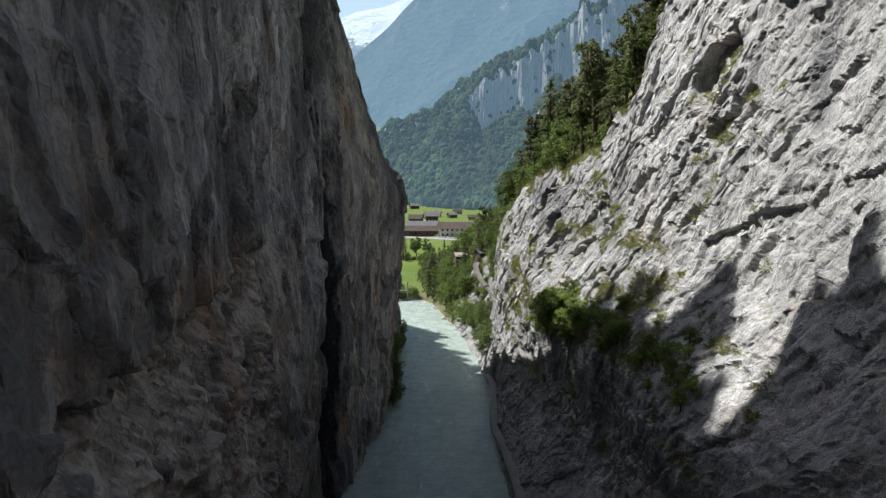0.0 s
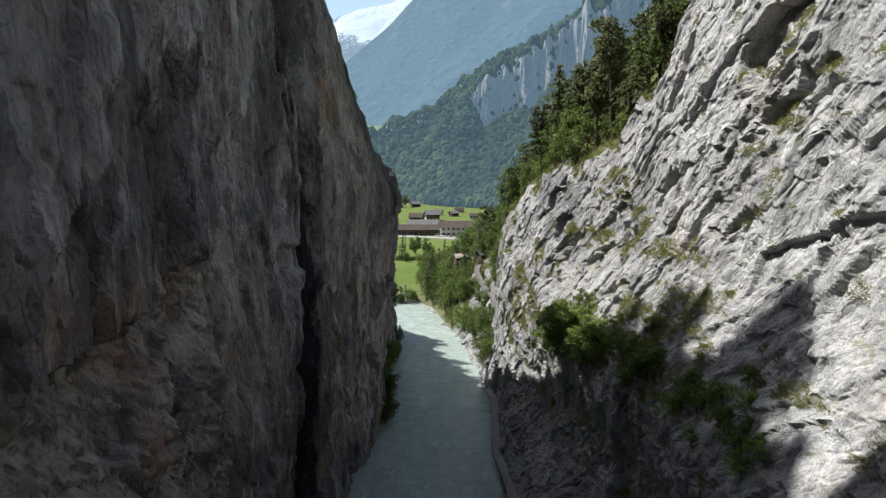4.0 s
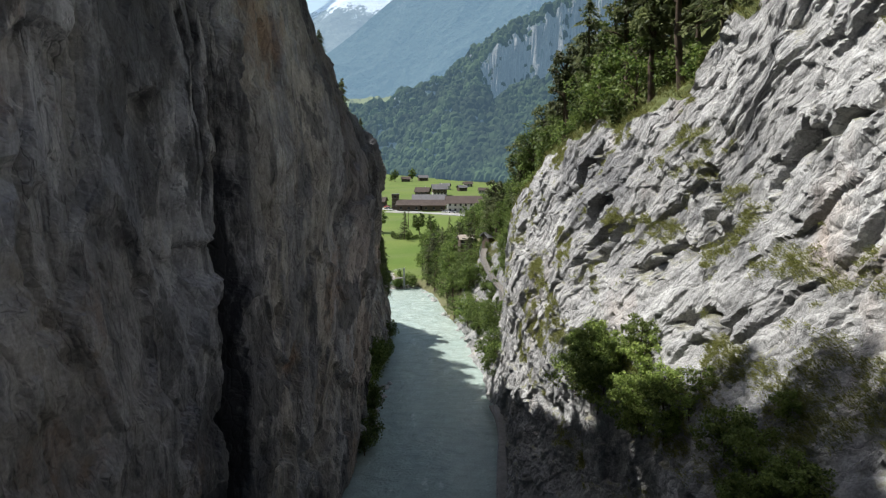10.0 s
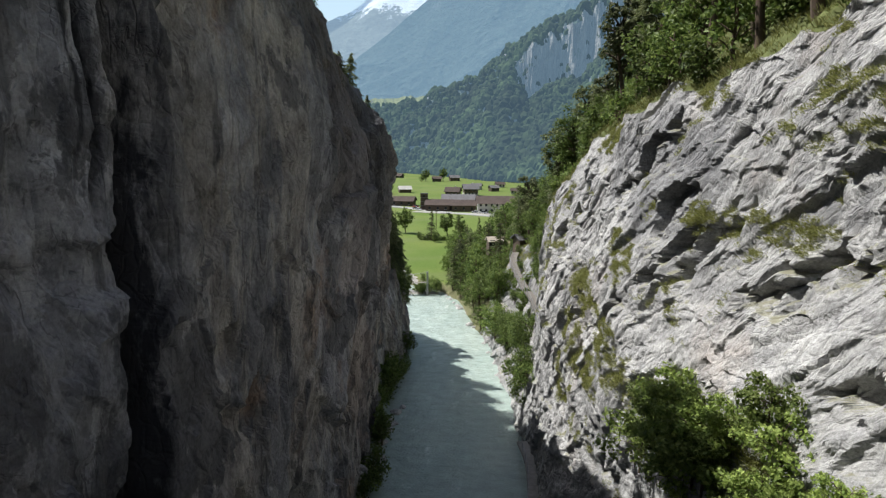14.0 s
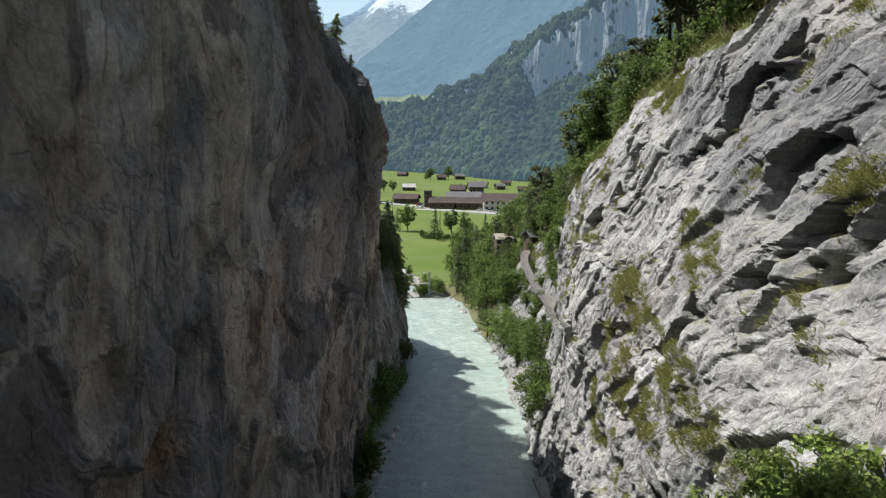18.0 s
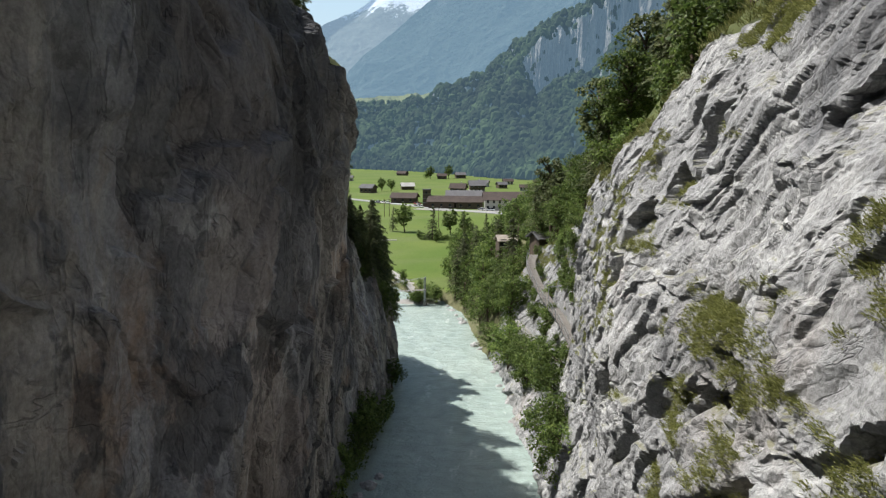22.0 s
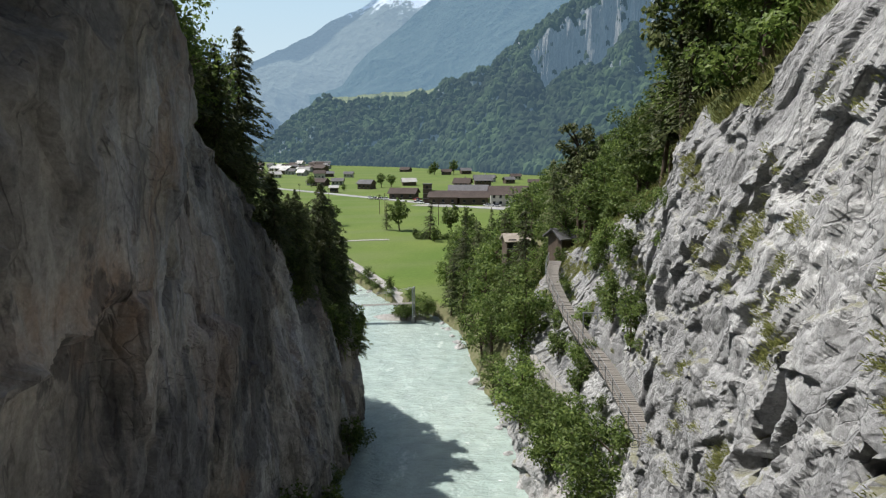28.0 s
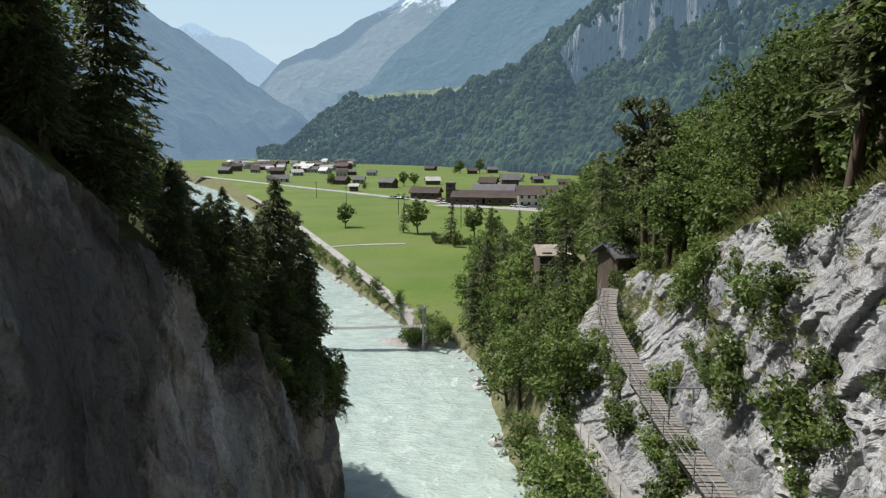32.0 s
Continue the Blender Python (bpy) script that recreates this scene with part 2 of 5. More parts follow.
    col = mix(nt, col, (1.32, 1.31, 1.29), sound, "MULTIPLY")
    # upper rock darker from y 82 to 113
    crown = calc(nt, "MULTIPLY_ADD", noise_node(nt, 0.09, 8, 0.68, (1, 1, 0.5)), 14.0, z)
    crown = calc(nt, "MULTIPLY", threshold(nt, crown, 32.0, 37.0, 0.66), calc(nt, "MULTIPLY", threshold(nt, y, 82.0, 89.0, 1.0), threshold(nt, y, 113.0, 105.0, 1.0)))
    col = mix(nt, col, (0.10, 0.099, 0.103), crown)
    # dark patches scattered by noise, sharp-edged
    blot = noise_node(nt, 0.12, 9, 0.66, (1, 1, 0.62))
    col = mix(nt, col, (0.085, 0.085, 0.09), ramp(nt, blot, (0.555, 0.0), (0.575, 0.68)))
    col = mix(nt, col, ramp(nt, grain, (0.36, 0.74), (0.64, 1.18)), 0.9, "MULTIPLY")
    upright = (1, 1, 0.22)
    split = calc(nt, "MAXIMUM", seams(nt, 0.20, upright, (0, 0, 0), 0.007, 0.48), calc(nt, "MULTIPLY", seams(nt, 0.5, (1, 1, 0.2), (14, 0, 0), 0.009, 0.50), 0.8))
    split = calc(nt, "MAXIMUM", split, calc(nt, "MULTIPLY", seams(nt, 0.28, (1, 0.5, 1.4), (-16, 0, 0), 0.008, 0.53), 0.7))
    # inner dark of the splits painted straight onto the rock colour
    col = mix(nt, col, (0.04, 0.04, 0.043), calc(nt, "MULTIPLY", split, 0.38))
    # crevice shade and water streaks put in as black, also beside it high up
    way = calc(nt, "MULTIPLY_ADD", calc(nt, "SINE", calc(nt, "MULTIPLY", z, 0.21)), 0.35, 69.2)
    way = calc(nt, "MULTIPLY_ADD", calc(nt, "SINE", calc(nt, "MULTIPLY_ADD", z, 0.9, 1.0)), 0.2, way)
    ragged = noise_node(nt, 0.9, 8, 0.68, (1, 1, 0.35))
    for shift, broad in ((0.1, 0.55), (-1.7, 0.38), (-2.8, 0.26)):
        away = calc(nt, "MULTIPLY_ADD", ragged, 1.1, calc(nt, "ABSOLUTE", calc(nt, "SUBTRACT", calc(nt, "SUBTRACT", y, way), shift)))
        # one mask for water stain and crevice shade
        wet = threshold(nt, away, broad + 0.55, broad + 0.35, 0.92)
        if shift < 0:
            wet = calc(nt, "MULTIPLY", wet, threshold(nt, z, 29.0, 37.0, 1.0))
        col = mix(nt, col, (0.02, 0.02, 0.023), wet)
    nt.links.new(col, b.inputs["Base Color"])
    tooth = mix(nt, noise_node(nt, 1.4, 12, 0.74, (1, 1, 0.5)), grain, 0.3)
    plate = mix(nt, slabs(nt, 0.4, (1, 1, 0.4), (12, 0, 0), 1.5, 0.08), slabs(nt, 1.2, (1, 1, 0.6), (-15, 0, 0), 0.6, 0.12), 0.4)
    bump(nt, b, mix(nt, mix(nt, tooth, plate, 0.45), 0.2, calc(nt, "MULTIPLY", split, 0.6)), 1.0, 0.34)
    return m


def threshold(nt, value, lo, hi, top):
    r = nt.nodes.new("ShaderNodeMapRange")
    for k, v in ((1, lo), (2, hi), (3, 0.0), (4, top)):
        r.inputs[k].default_value = v
    nt.links.new(value, r.inputs[0])
    return r.outputs[0]


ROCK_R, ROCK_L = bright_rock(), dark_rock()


def leaf_material(name, dark, light, rough=0.55, patch=0.0):
    m, nt, b = material(name, rough)
    geo = nt.nodes.new("ShaderNodeNewGeometry")
    info = nt.nodes.new("ShaderNodeObjectInfo")
    col = ramp(nt, geo.outputs["Random Per Island"], (0.0, dark), (1.0, light))
    if patch:
        col = mix(nt, col, ramp(nt, noise_node(nt, patch, 5, 0.65), (0.38, 0.45), (0.60, 1.5)), 0.9, "MULTIPLY")
    hue = nt.nodes.new("ShaderNodeHueSaturation")
    rr = ramp(nt, info.outputs["Random"], (0.0, 0.62), (1.0, 1.42))
    nt.links.new(rr, hue.inputs["Value"])
    nt.links.new(col, hue.inputs["Color"])
    nt.links.new(hue.outputs[0], b.inputs["Base Color"])
    tr = nt.nodes.new("ShaderNodeBsdfTranslucent")
    nt.links.new(hue.outputs[0], tr.inputs[0])
    ms = nt.nodes.new("ShaderNodeMixShader")
    ms.inputs[0].default_value = 0.42
    nt.links.new(b.outputs[0], ms.inputs[1])
    nt.links.new(tr.outputs[0], ms.inputs[2])
    nt.links.new(ms.outputs[0], nt.nodes["Material Output"].inputs[0])
    return m


LEAF = leaf_material("broad_leaf", (0.052, 0.092, 0.022), (0.172, 0.225, 0.058))
NEEDLE = leaf_material("needles", (0.056, 0.074, 0.030), (0.165, 0.185, 0.078))
GRASS_TUFT = leaf_material("grass_blade", (0.115, 0.132, 0.038), (0.27, 0.27, 0.10))
LEDGE_LEAF = leaf_material("ledge_leaf", (0.105, 0.16, 0.036), (0.31, 0.385, 0.105))


def plain(name, c, rough=0.85, scale=4.0, vary=0.35, stretch=(1, 1, 1), metal=0.0):
    m, nt, b = material(name, rough)
    n = noise_node(nt, scale, 6, 0.65, stretch)
    n2 = noise_node(nt, scale * 0.13, 3, 0.5)
    lo, hi = tuple(v * (1 - vary) for v in c), tuple(min(1, v * (1 + vary)) for v in c)
    col = mix(nt, ramp(nt, n, (0.3, lo), (0.7, hi)), ramp(nt, n2, (0.35, 0.75), (0.65, 1.1)), 0.6, "MULTIPLY")
    nt.links.new(col, b.inputs["Base Color"])
    b.inputs["Metallic"].default_value = metal
    bump(nt, b, n, 0.3, 0.03)
    return m


BARK = plain("bark", (0.10, 0.075, 0.055), 0.95, 6, 0.4, (1, 1, 0.2))
TIMBER = plain("weathered_timber", (0.20, 0.185, 0.165), 0.9, 8, 0.35, (0.3, 3, 1))
STEEL = plain("grey_steel", (0.32, 0.33, 0.34), 0.5, 8, 0.2, metal=0.7)
ROAD = plain("gravel_road", (0.31, 0.30, 0.28), 0.95, 1.5, 0.2)
ASPHALT = plain("road_asphalt", (0.30, 0.30, 0.30), 0.9, 1.0, 0.15)
WALL_WHITE = plain("render_white", (0.50, 0.485, 0.455), 0.9, 1.5, 0.1)
WALL_WOOD = plain("dark_wood", (0.105, 0.08, 0.062), 0.85, 3, 0.4, (6, 6, 0.5))
ROOF_BROWN = plain("roof_tile_brown", (0.068, 0.052, 0.045), 0.85, 2, 0.3)
ROOF_GREY = plain("roof_slate_grey", (0.12, 0.118, 0.122), 0.8, 2, 0.25)
ROOF_TIN = plain("roof_metal_pale", (0.42, 0.41, 0.39), 0.5, 2, 0.15)
GLASS = plain("dark_window_glass", (0.03, 0.035, 0.04), 0.15, 1, 0.1)
DIRT = plain("forest_floor", (0.085, 0.10, 0.035), 0.95, 0.8, 0.5)


# ---- mesh helpers ----
def mesh_of(name, verts, faces, mats, smooth_faces=False):
    """A mesh from an array of points and an array of faces (all of one size)."""
    verts, faces = np.asarray(verts, np.float32), np.asarray(faces, np.int32)
    me = bpy.data.meshes.new(name)
    n, k = faces.shape
    me.vertices.add(len(verts))
    me.vertices.foreach_set("co", verts.ravel())
    me.loops.add(n * k)
    me.loops.foreach_set("vertex_index", faces.ravel())
    me.polygons.add(n)
    me.polygons.foreach_set("loop_start", np.arange(0, n * k, k, dtype=np.int32))
    me.polygons.foreach_set("use_smooth", np.full(n, smooth_faces))
    for m in mats if isinstance(mats, (list, tuple)) else [mats]:
        me.materials.append(m)
    me.update(calc_edges=True)
    me.validate()
    return me


def grid_faces(nu, nv):
    i = np.arange((nu - 1) * nv).reshape(nu - 1, nv)[:, :-1].ravel()
    return np.stack([i, i + nv, i + nv + 1, i + 1], 1)


def sheet(name, X, Y, Z, mat, smooth_faces=True, flip=False):
    f = grid_faces(*X.shape)
    return mesh_of(name, np.stack([X.ravel(), Y.ravel(), Z.ravel()], 1), f[:, ::-1] if flip else f, mat, smooth_faces)


def part(name, me, parent, label="", m=None):
    ob = new(name, me)
    ob.parent = parent
    if m is not None:
        ob.matrix_basis = m
    return tagged(ob, label)


def thing(name, label, category, group="", kind="", at=None):
    ob = tagged(new(name), label, category, group, kind)
    if at is not None:
        ob.matrix_basis = at
    return ob


def bm_mesh(name, mat, build):
    bm = bmesh.new()
    build(bm)
    me = bpy.data.meshes.new(name)
    bm.to_mesh(me)
    bm.free()
    for m in mat if isinstance(mat, (list, tuple)) else [mat]:
        me.materials.append(m)
    return me


def box(bm, lo, hi, m=None, bevel=0.0):
    c = [(a + b) / 2 for a, b in zip(lo, hi)]
    s = [b - a for a, b in zip(lo, hi)]
    g = bmesh.ops.create_cube(bm, size=1, matrix=(m or Matrix()) @ Matrix.Translation(c) @ Matrix.Diagonal((*s, 1)))
    if bevel:
        es = {e for v in g["verts"] for e in v.link_edges}
        bmesh.ops.bevel(bm, geom=list(es), offset=bevel, segments=1, affect="EDGES")


def box_mesh(name, lo, hi, mat, bevel=0.0):
    return bm_mesh(name, mat, lambda bm: box(bm, lo, hi, None, bevel))


def tube(points, radii, sides=7):
    """Points and faces of a tapered tube along a polyline."""
    pts = [Vector(p) for p in points]
    V, F = [], []
    for i, p in enumerate(pts):
        d = (pts[min(i + 1, len(pts) - 1)] - pts[max(i - 1, 0)]).normalized()
        a = d.orthogonal().normalized()
        if i and a.dot(last) < 0.99:
            a = (last - d * last.dot(d)).normalized()
        last = a
        b = d.cross(a)
        for s in range(sides):
            q = 2 * math.pi * s / sides
            V.append(p + radii[i] * (math.cos(q) * a + math.sin(q) * b))
    for i in range(len(pts) - 1):
        for s in range(sides):
            t = (s + 1) % sides
            F.append((i * sides + s, i * sides + t, (i + 1) * sides + t, (i + 1) * sides + s))
    return V, F


def tubes_mesh(name, lines, mat, sides=6):
    V, F = [], []
    for pts, radii in lines:
        v, f = tube(pts, radii, sides)
        F += [tuple(i + len(V) for i in q) for q in f]
        V += v
    return mesh_of(name, V, F, mat, True)


# ---- the gorge: plan of both walls ----
# stations along the river
Y_R = np.array([-70, 20, 42, 57, 67, 73, 78, 87, 100, 108, 117, 123, 130, 142, 152, 166])
# x of the right wall at heights 0, 7, 14, 22, 30, 40, 60
X_R = np.array([[6, 6.5, 6.8, 7.0, 7.0, 7.0, 7.0, 7.4, 8.0, 8.3, 8.0, 7.8, 6.8, 4.8, 3.2, 0.5],
                [12, 12.4, 12.4, 12.2, 11.4, 10.6, 9.8, 8.6, 8.3, 8.7, 9.2, 9.2, 9.9, 8.6, 7.0, 4.7],
                [15, 15.4, 14.8, 14.0, 13.0, 12.0, 10.9, 9.4, 8.7, 9.1, 9.9, 9.9, 11.4, 11.0, 9.8, 8.7],
                [14, 14, 12.6, 12.0, 11.6, 11.2, 10.4, 9.7, 8.9, 9.3, 9.8, 9.9, 12.0, 12.6, 12.2, 13],
                [17.6, 18.2, 18.3, 16.8, 15.2, 14.4, 12.3, 11.8, 10.2, 10.5, 11.0, 11.2, 13.2, 14.2, 15, 19],
                [20, 20.2, 19.3, 18.3, 16.8, 16.0, 15.2, 14.2, 14.0, 16.0, 18.0, 19.0, 22, 25, 27, 30],
                [22, 22.0, 21.5, 22.0, 24.0, 26.0, 26.0, 27, 30, 33, 35, 35.6, 38, 41, 43, 46]])
Z_LEV = np.array([0, 7, 14, 22, 30, 40, 60.0])
RIM_RY = np.array([-70, 40, 52, 57, 60, 63, 68, 72, 80, 90, 96, 103, 110, 117, 126, 137, 147, 166])
RIM_RZ = np.array([72, 64, 59, 56, 51, 44, 40.5, 38, 38, 37.3, 35.3, 32.6, 31, 30, 28.2, 24, 20.8, 15])
Y_L = np.array([-70, 15, 30, 50, 64, 70, 76, 84, 92, 104, 114, 122, 131, 142, 152, 158, 165])
# x of the left wall at heights 0, 10, 20, 34, 46, 64
X_L = np.array([[-12, -12, -12.5, -13, -13, -12.6, -11.6, -10.5, -10, -9.8, -10, -10.3, -10.4, -10.4, -10.6, -12.2, -20],
                [-13, -13, -13.2, -13.4, -13.5, -12.6, -11.8, -10.5, -9.6, -9.6, -10.2, -11.0, -11.6, -11.4, -11.6, -14, -22],
                [-13.2, -13.0, -13.2, -13.8, -13.8, -12.4, -11.6, -10.1, -9.0, -9.2, -9.6, -10.9, -12.5, -13.5, -15, -18, -26],
                [-12.4, -12.2, -12.8, -14.0, -14.6, -13.0, -11.2, -9.0, -7.2, -7.5, -8.6, -11.2, -15, -21, -25, -28, -34],
                [-13, -12.6, -13.0, -14.2, -14.8, -13.4, -11.8, -11.0, -10.6, -11.5, -14, -20, -25, -30, -34, -36, -42],
                [-14, -13.4, -14, -15, -16, -15.5, -15, -15, -15, -19, -26, -32, -38, -43, -47, -50, -55]])
Z_LEVL = np.array([0, 10, 20, 34, 46, 64.0])
RIM_LY = np.array([-70, 39.8, 40.8, 42.0, 43, 52, 60, 76, 84, 92, 100, 108, 116, 124, 131, 141, 150, 157, 166])
RIM_LZ = np.array([88, 87, 74, 74, 78.5, 78.5, 77.5, 66, 55, 47, 40, 37.5, 34, 30, 26.5, 19, 12.5, 9.0, 3.5])


def table(ys, levels, xs, y, z):
    """Smooth lookup of x at (y, z) in a table of stations and levels."""
    rows = np.array([np.interp(y, ys, row) for row in xs])
    zi = np.clip(np.searchsorted(levels, z) - 1, 0, len(levels) - 2)
    f = np.clip((z - levels[zi]) / (levels[zi + 1] - levels[zi]), 0, 1)
    n = np.arange(len(y))
    return rows[zi, n] * (1 - f) + rows[zi + 1, n] * f


def blurred(fn, y, z, r=2.0):
    return sum(fn(y + a * r, z + b * r * 1.3) for a in (-1, 0, 1) for b in (-1, 0, 1)) / 9


def right_base(y, z):
    return blurred(lambda a, b: table(Y_R, Z_LEV, X_R, a, b), y, z)


def left_base(y, z):
    return blurred(lambda a, b: table(Y_L, Z_LEVL, X_L, a, b), y, z, 1.5)


def facets(u, n, seed, tilt, soft=0.05):
    """Tilted slabs with narrow borders: for each point the nearest of scattered seeds gives an offset and a slope."""
    i, j = np.floor(u).astype(np.int64), np.floor(n).astype(np.int64)
    best, second = np.full(u.shape, 1e9), np.full(u.shape, 1e9)
    out, other = np.zeros(u.shape), np.zeros(u.shape)
    for a in (-1, 0, 1):
        for b in (-1, 0, 1):
            p, q = i + a, j + b
            du = u - (p + 0.5 + 0.48 * _hash(p, q, 1, seed))
            dn = n - (q + 0.5 + 0.48 * _hash(p, q, 2, seed))
            d2 = np.sqrt(du * du + dn * dn)
            h = _hash(p, q, 3, seed) + tilt * (du * _hash(p, q, 4, seed) + dn * _hash(p, q, 5, seed))
            first, next_ = d2 < best, (d2 >= best) & (d2 < second)
            other = np.where(first, out, np.where(next_, h, other))
            second = np.where(first, best, np.where(next_, d2, second))
            out, best = np.where(first, h, out), np.where(first, d2, best)
    t = 0.5 + 0.5 * np.clip((second - best) / soft, 0, 1)
    return out * t + other * (1 - t)


def right_relief(y, z):
    """How far the rock stands out: slanting beds that rise towards the near end and overhang, plates, cracks, pockets."""
    c, s = math.cos(radians(38)), math.sin(radians(38))
    u, n = -y * c + z * s, y * s + z * c
    n = n + 0.4 * fbm(y * 0.11, z * 0.11, 0, 31, 3)
    d = 0.45 * fbm(y * 0.06, z * 0.08, 0, 11, 3)
    wu, wn = u + 0.6 * fbm(u * 0.3, n * 0.3, 0, 21, 3), n + 0.22 * fbm(u * 0.3, n * 0.5, 0, 22, 3)
    # shelves: each bed juts out at its foot and leans back above it
    for thick, seed, high in ((2.9, 27, 0.22), (1.1, 28, 0.09)):
        t = wn / thick + 0.4 * vnoise(wn * 0.3 / thick, 0.0, 0, seed)
        k = np.floor(t).astype(np.int64)
        run = wu / (3.2 * thick) + 0.37 * k
        cell = np.floor(run).astype(np.int64)
        edge = run - cell
        f = t - k
        d = d + high * (0.5 + 0.5 * _hash(k, cell, 0, seed)) * (1 - f) * smooth(0, 0.09, f) * smooth(0, 0.06, edge) * smooth(1, 0.94, edge)
    d = d + 0.22 * facets(wu / 5.5, wn / 2.5, 23, 0.8, 0.04)
    d = d + 0.10 * facets(wu / 2.2 + 3, wn / 1.05, 24, 1.1, 0.06)
    d = d + 0.075 * facets(y / 1.1, z / 0.95, 34, 1.3, 0.08)
    d = d + 0.042 * facets(wu / 0.6, wn / 0.4, 35, 1.3, 0.12)
    rough = smooth(0.05, 0.5, fbm(y * 0.06 + 3, z * 0.08, 0, 26, 2))
    d = d + rough * (0.10 * ridged(y * 0.5, z * 0.35, 0.4, 14, 4, 0.55) + 0.06 * fbm(u * 0.9, n * 2.4, 1.1, 16, 3))
    d = d + (1 - rough) * 0.07 * ridged(y * 0.55 + 0.2 * z, z * 0.07, 0.9, 15, 3, 0.5)
    crack = ridged(u * 0.06 + 7, n * 0.2, 0.7, 18, 2, 0.4)
    gate = smooth(-0.1, 0.35, fbm(u * 0.09, n * 0.2, 5.0, 20, 2))
    d = d - 0.35 * smooth(1.16, 1.3, crack) * gate
    for (ya, za, yb, zb, wide, deep) in CRACKS:
        ly, lz = yb - ya, zb - za
        t = np.clip(((y - ya) * ly + (z - za) * lz) / (ly * ly + lz * lz), 0, 1)
        gap = np.hypot(y - ya - t * ly, z - za - t * lz + 0.5 * fbm(y * 0.8, z * 0.8, 0, 36, 3))
        d = d - 0.8 * deep * smooth(1.5, 0.4, gap / (0.75 * wide * (0.3 + 1.1 * np.sqrt(np.maximum(t * (1 - t), 0)))))
    # niches and overhangs with places of their own: deepest under the lip, running out below
    jy, jz = 1.3 * fbm(y * 0.45, z * 0.45, 8.0, 32, 4, 0.6), 0.75 * fbm(y * 0.6, z * 0.6, 3.0, 33, 4, 0.6)
    for (py, pz, ry, rz, deep) in NICHES:
        a, b = ((y - py) * c - (z - pz) * s + jy) / ry, ((y - py) * s + (z - pz) * c + jz) / rz
        lip = 1 - 0.5 * a * a
        d = d - (0.65 + 0.2 * (py > 70)) * deep * smooth(1.1, 0.7, np.abs(a)) * smooth(lip + 0.12, lip - 0.12, b) * smooth(-1.9, 0.7, b)
    return d


# long open cracks: from y, z to y, z; half width, depth
CRACKS = [(76.5, 25.5, 73.8, 29.2, 0.45, 1.3), (73.6, 29.4, 71.6, 32.4, 0.4, 1.1), (67.8, 29.4, 63.5, 30.2, 0.4, 1.3), (63.5, 30.2, 60.2, 32.2, 0.35, 1.1), (62.5, 26.8, 56, 28.4, 0.35, 1.0), (102.5, 22.2, 99.4, 26.6, 0.5, 1.5), (98.6, 26.4, 96.6, 30, 0.35, 1.0), (63.4, 31.5, 62.4, 36, 0.3, 0.9), (66, 33, 65.2, 36.2, 0.3, 0.8), (88.5, 18.5, 84.5, 21.5, 0.35, 1.0), (80, 21, 75, 22.5, 0.35, 0.9), (91, 23.5, 87.5, 27, 0.3, 0.5), (56, 35.8, 51, 38.6, 0.45, 1.2), (50, 32.5, 44, 35, 0.35, 1.0), (47, 41, 43.5, 44, 0.5, 1.3), (110.5, 17, 107.5, 21.2, 0.4, 1.2), (116.5, 19.5, 114, 25, 0.3, 0.8), (94, 15, 91.5, 19, 0.35, 0.6), (131, 15, 128.5, 19.5, 0.3, 0.8)]
# y, z, length along the bed, height, depth
NICHES = [(101.6, 24.0, 3.4, 0.8, 2.0), (99.2, 27.2, 1.7, 0.7, 1.3), (103.5, 27.0, 1.6, 0.7, 0.6), (99.8, 18.9, 1.5, 0.7, 1.4), (79.2, 25.4, 1.5, 0.5, 1.2), (94.5, 30.5, 2.2, 0.7, 1.0), (109.5, 20.5, 2.0, 0.6, 1.1), (113.5, 26.0, 1.6, 0.5, 0.9), (120.5, 22.3, 2.6, 0.35, 0.6), (91.0, 21.0, 2.4, 0.6, 1.0), (76.5, 31.6, 2.0, 1.1, 1.1), (82.5, 33.6, 3.8, 1.0, 1.0), (46, 44.5, 3.4, 1.2, 2.0), (43, 41, 2.4, 0.9, 1.2), (56.5, 36.4, 1.6, 0.8, 1.6), (74, 29.5, 3.5, 0.6, 1.8), (66, 29.5, 3.2, 0.5, 1.5), (62.5, 33.5, 1.0, 2.4, 1.3), (88, 22, 1.6, 0.7, 1.3), (87, 26.7, 0.9, 0.6, 1.0)]


def crevice_y(z):
    return 69.2 + 0.35 * np.sin(0.21 * z) + 0.2 * np.sin(0.9 * z + 1.0)


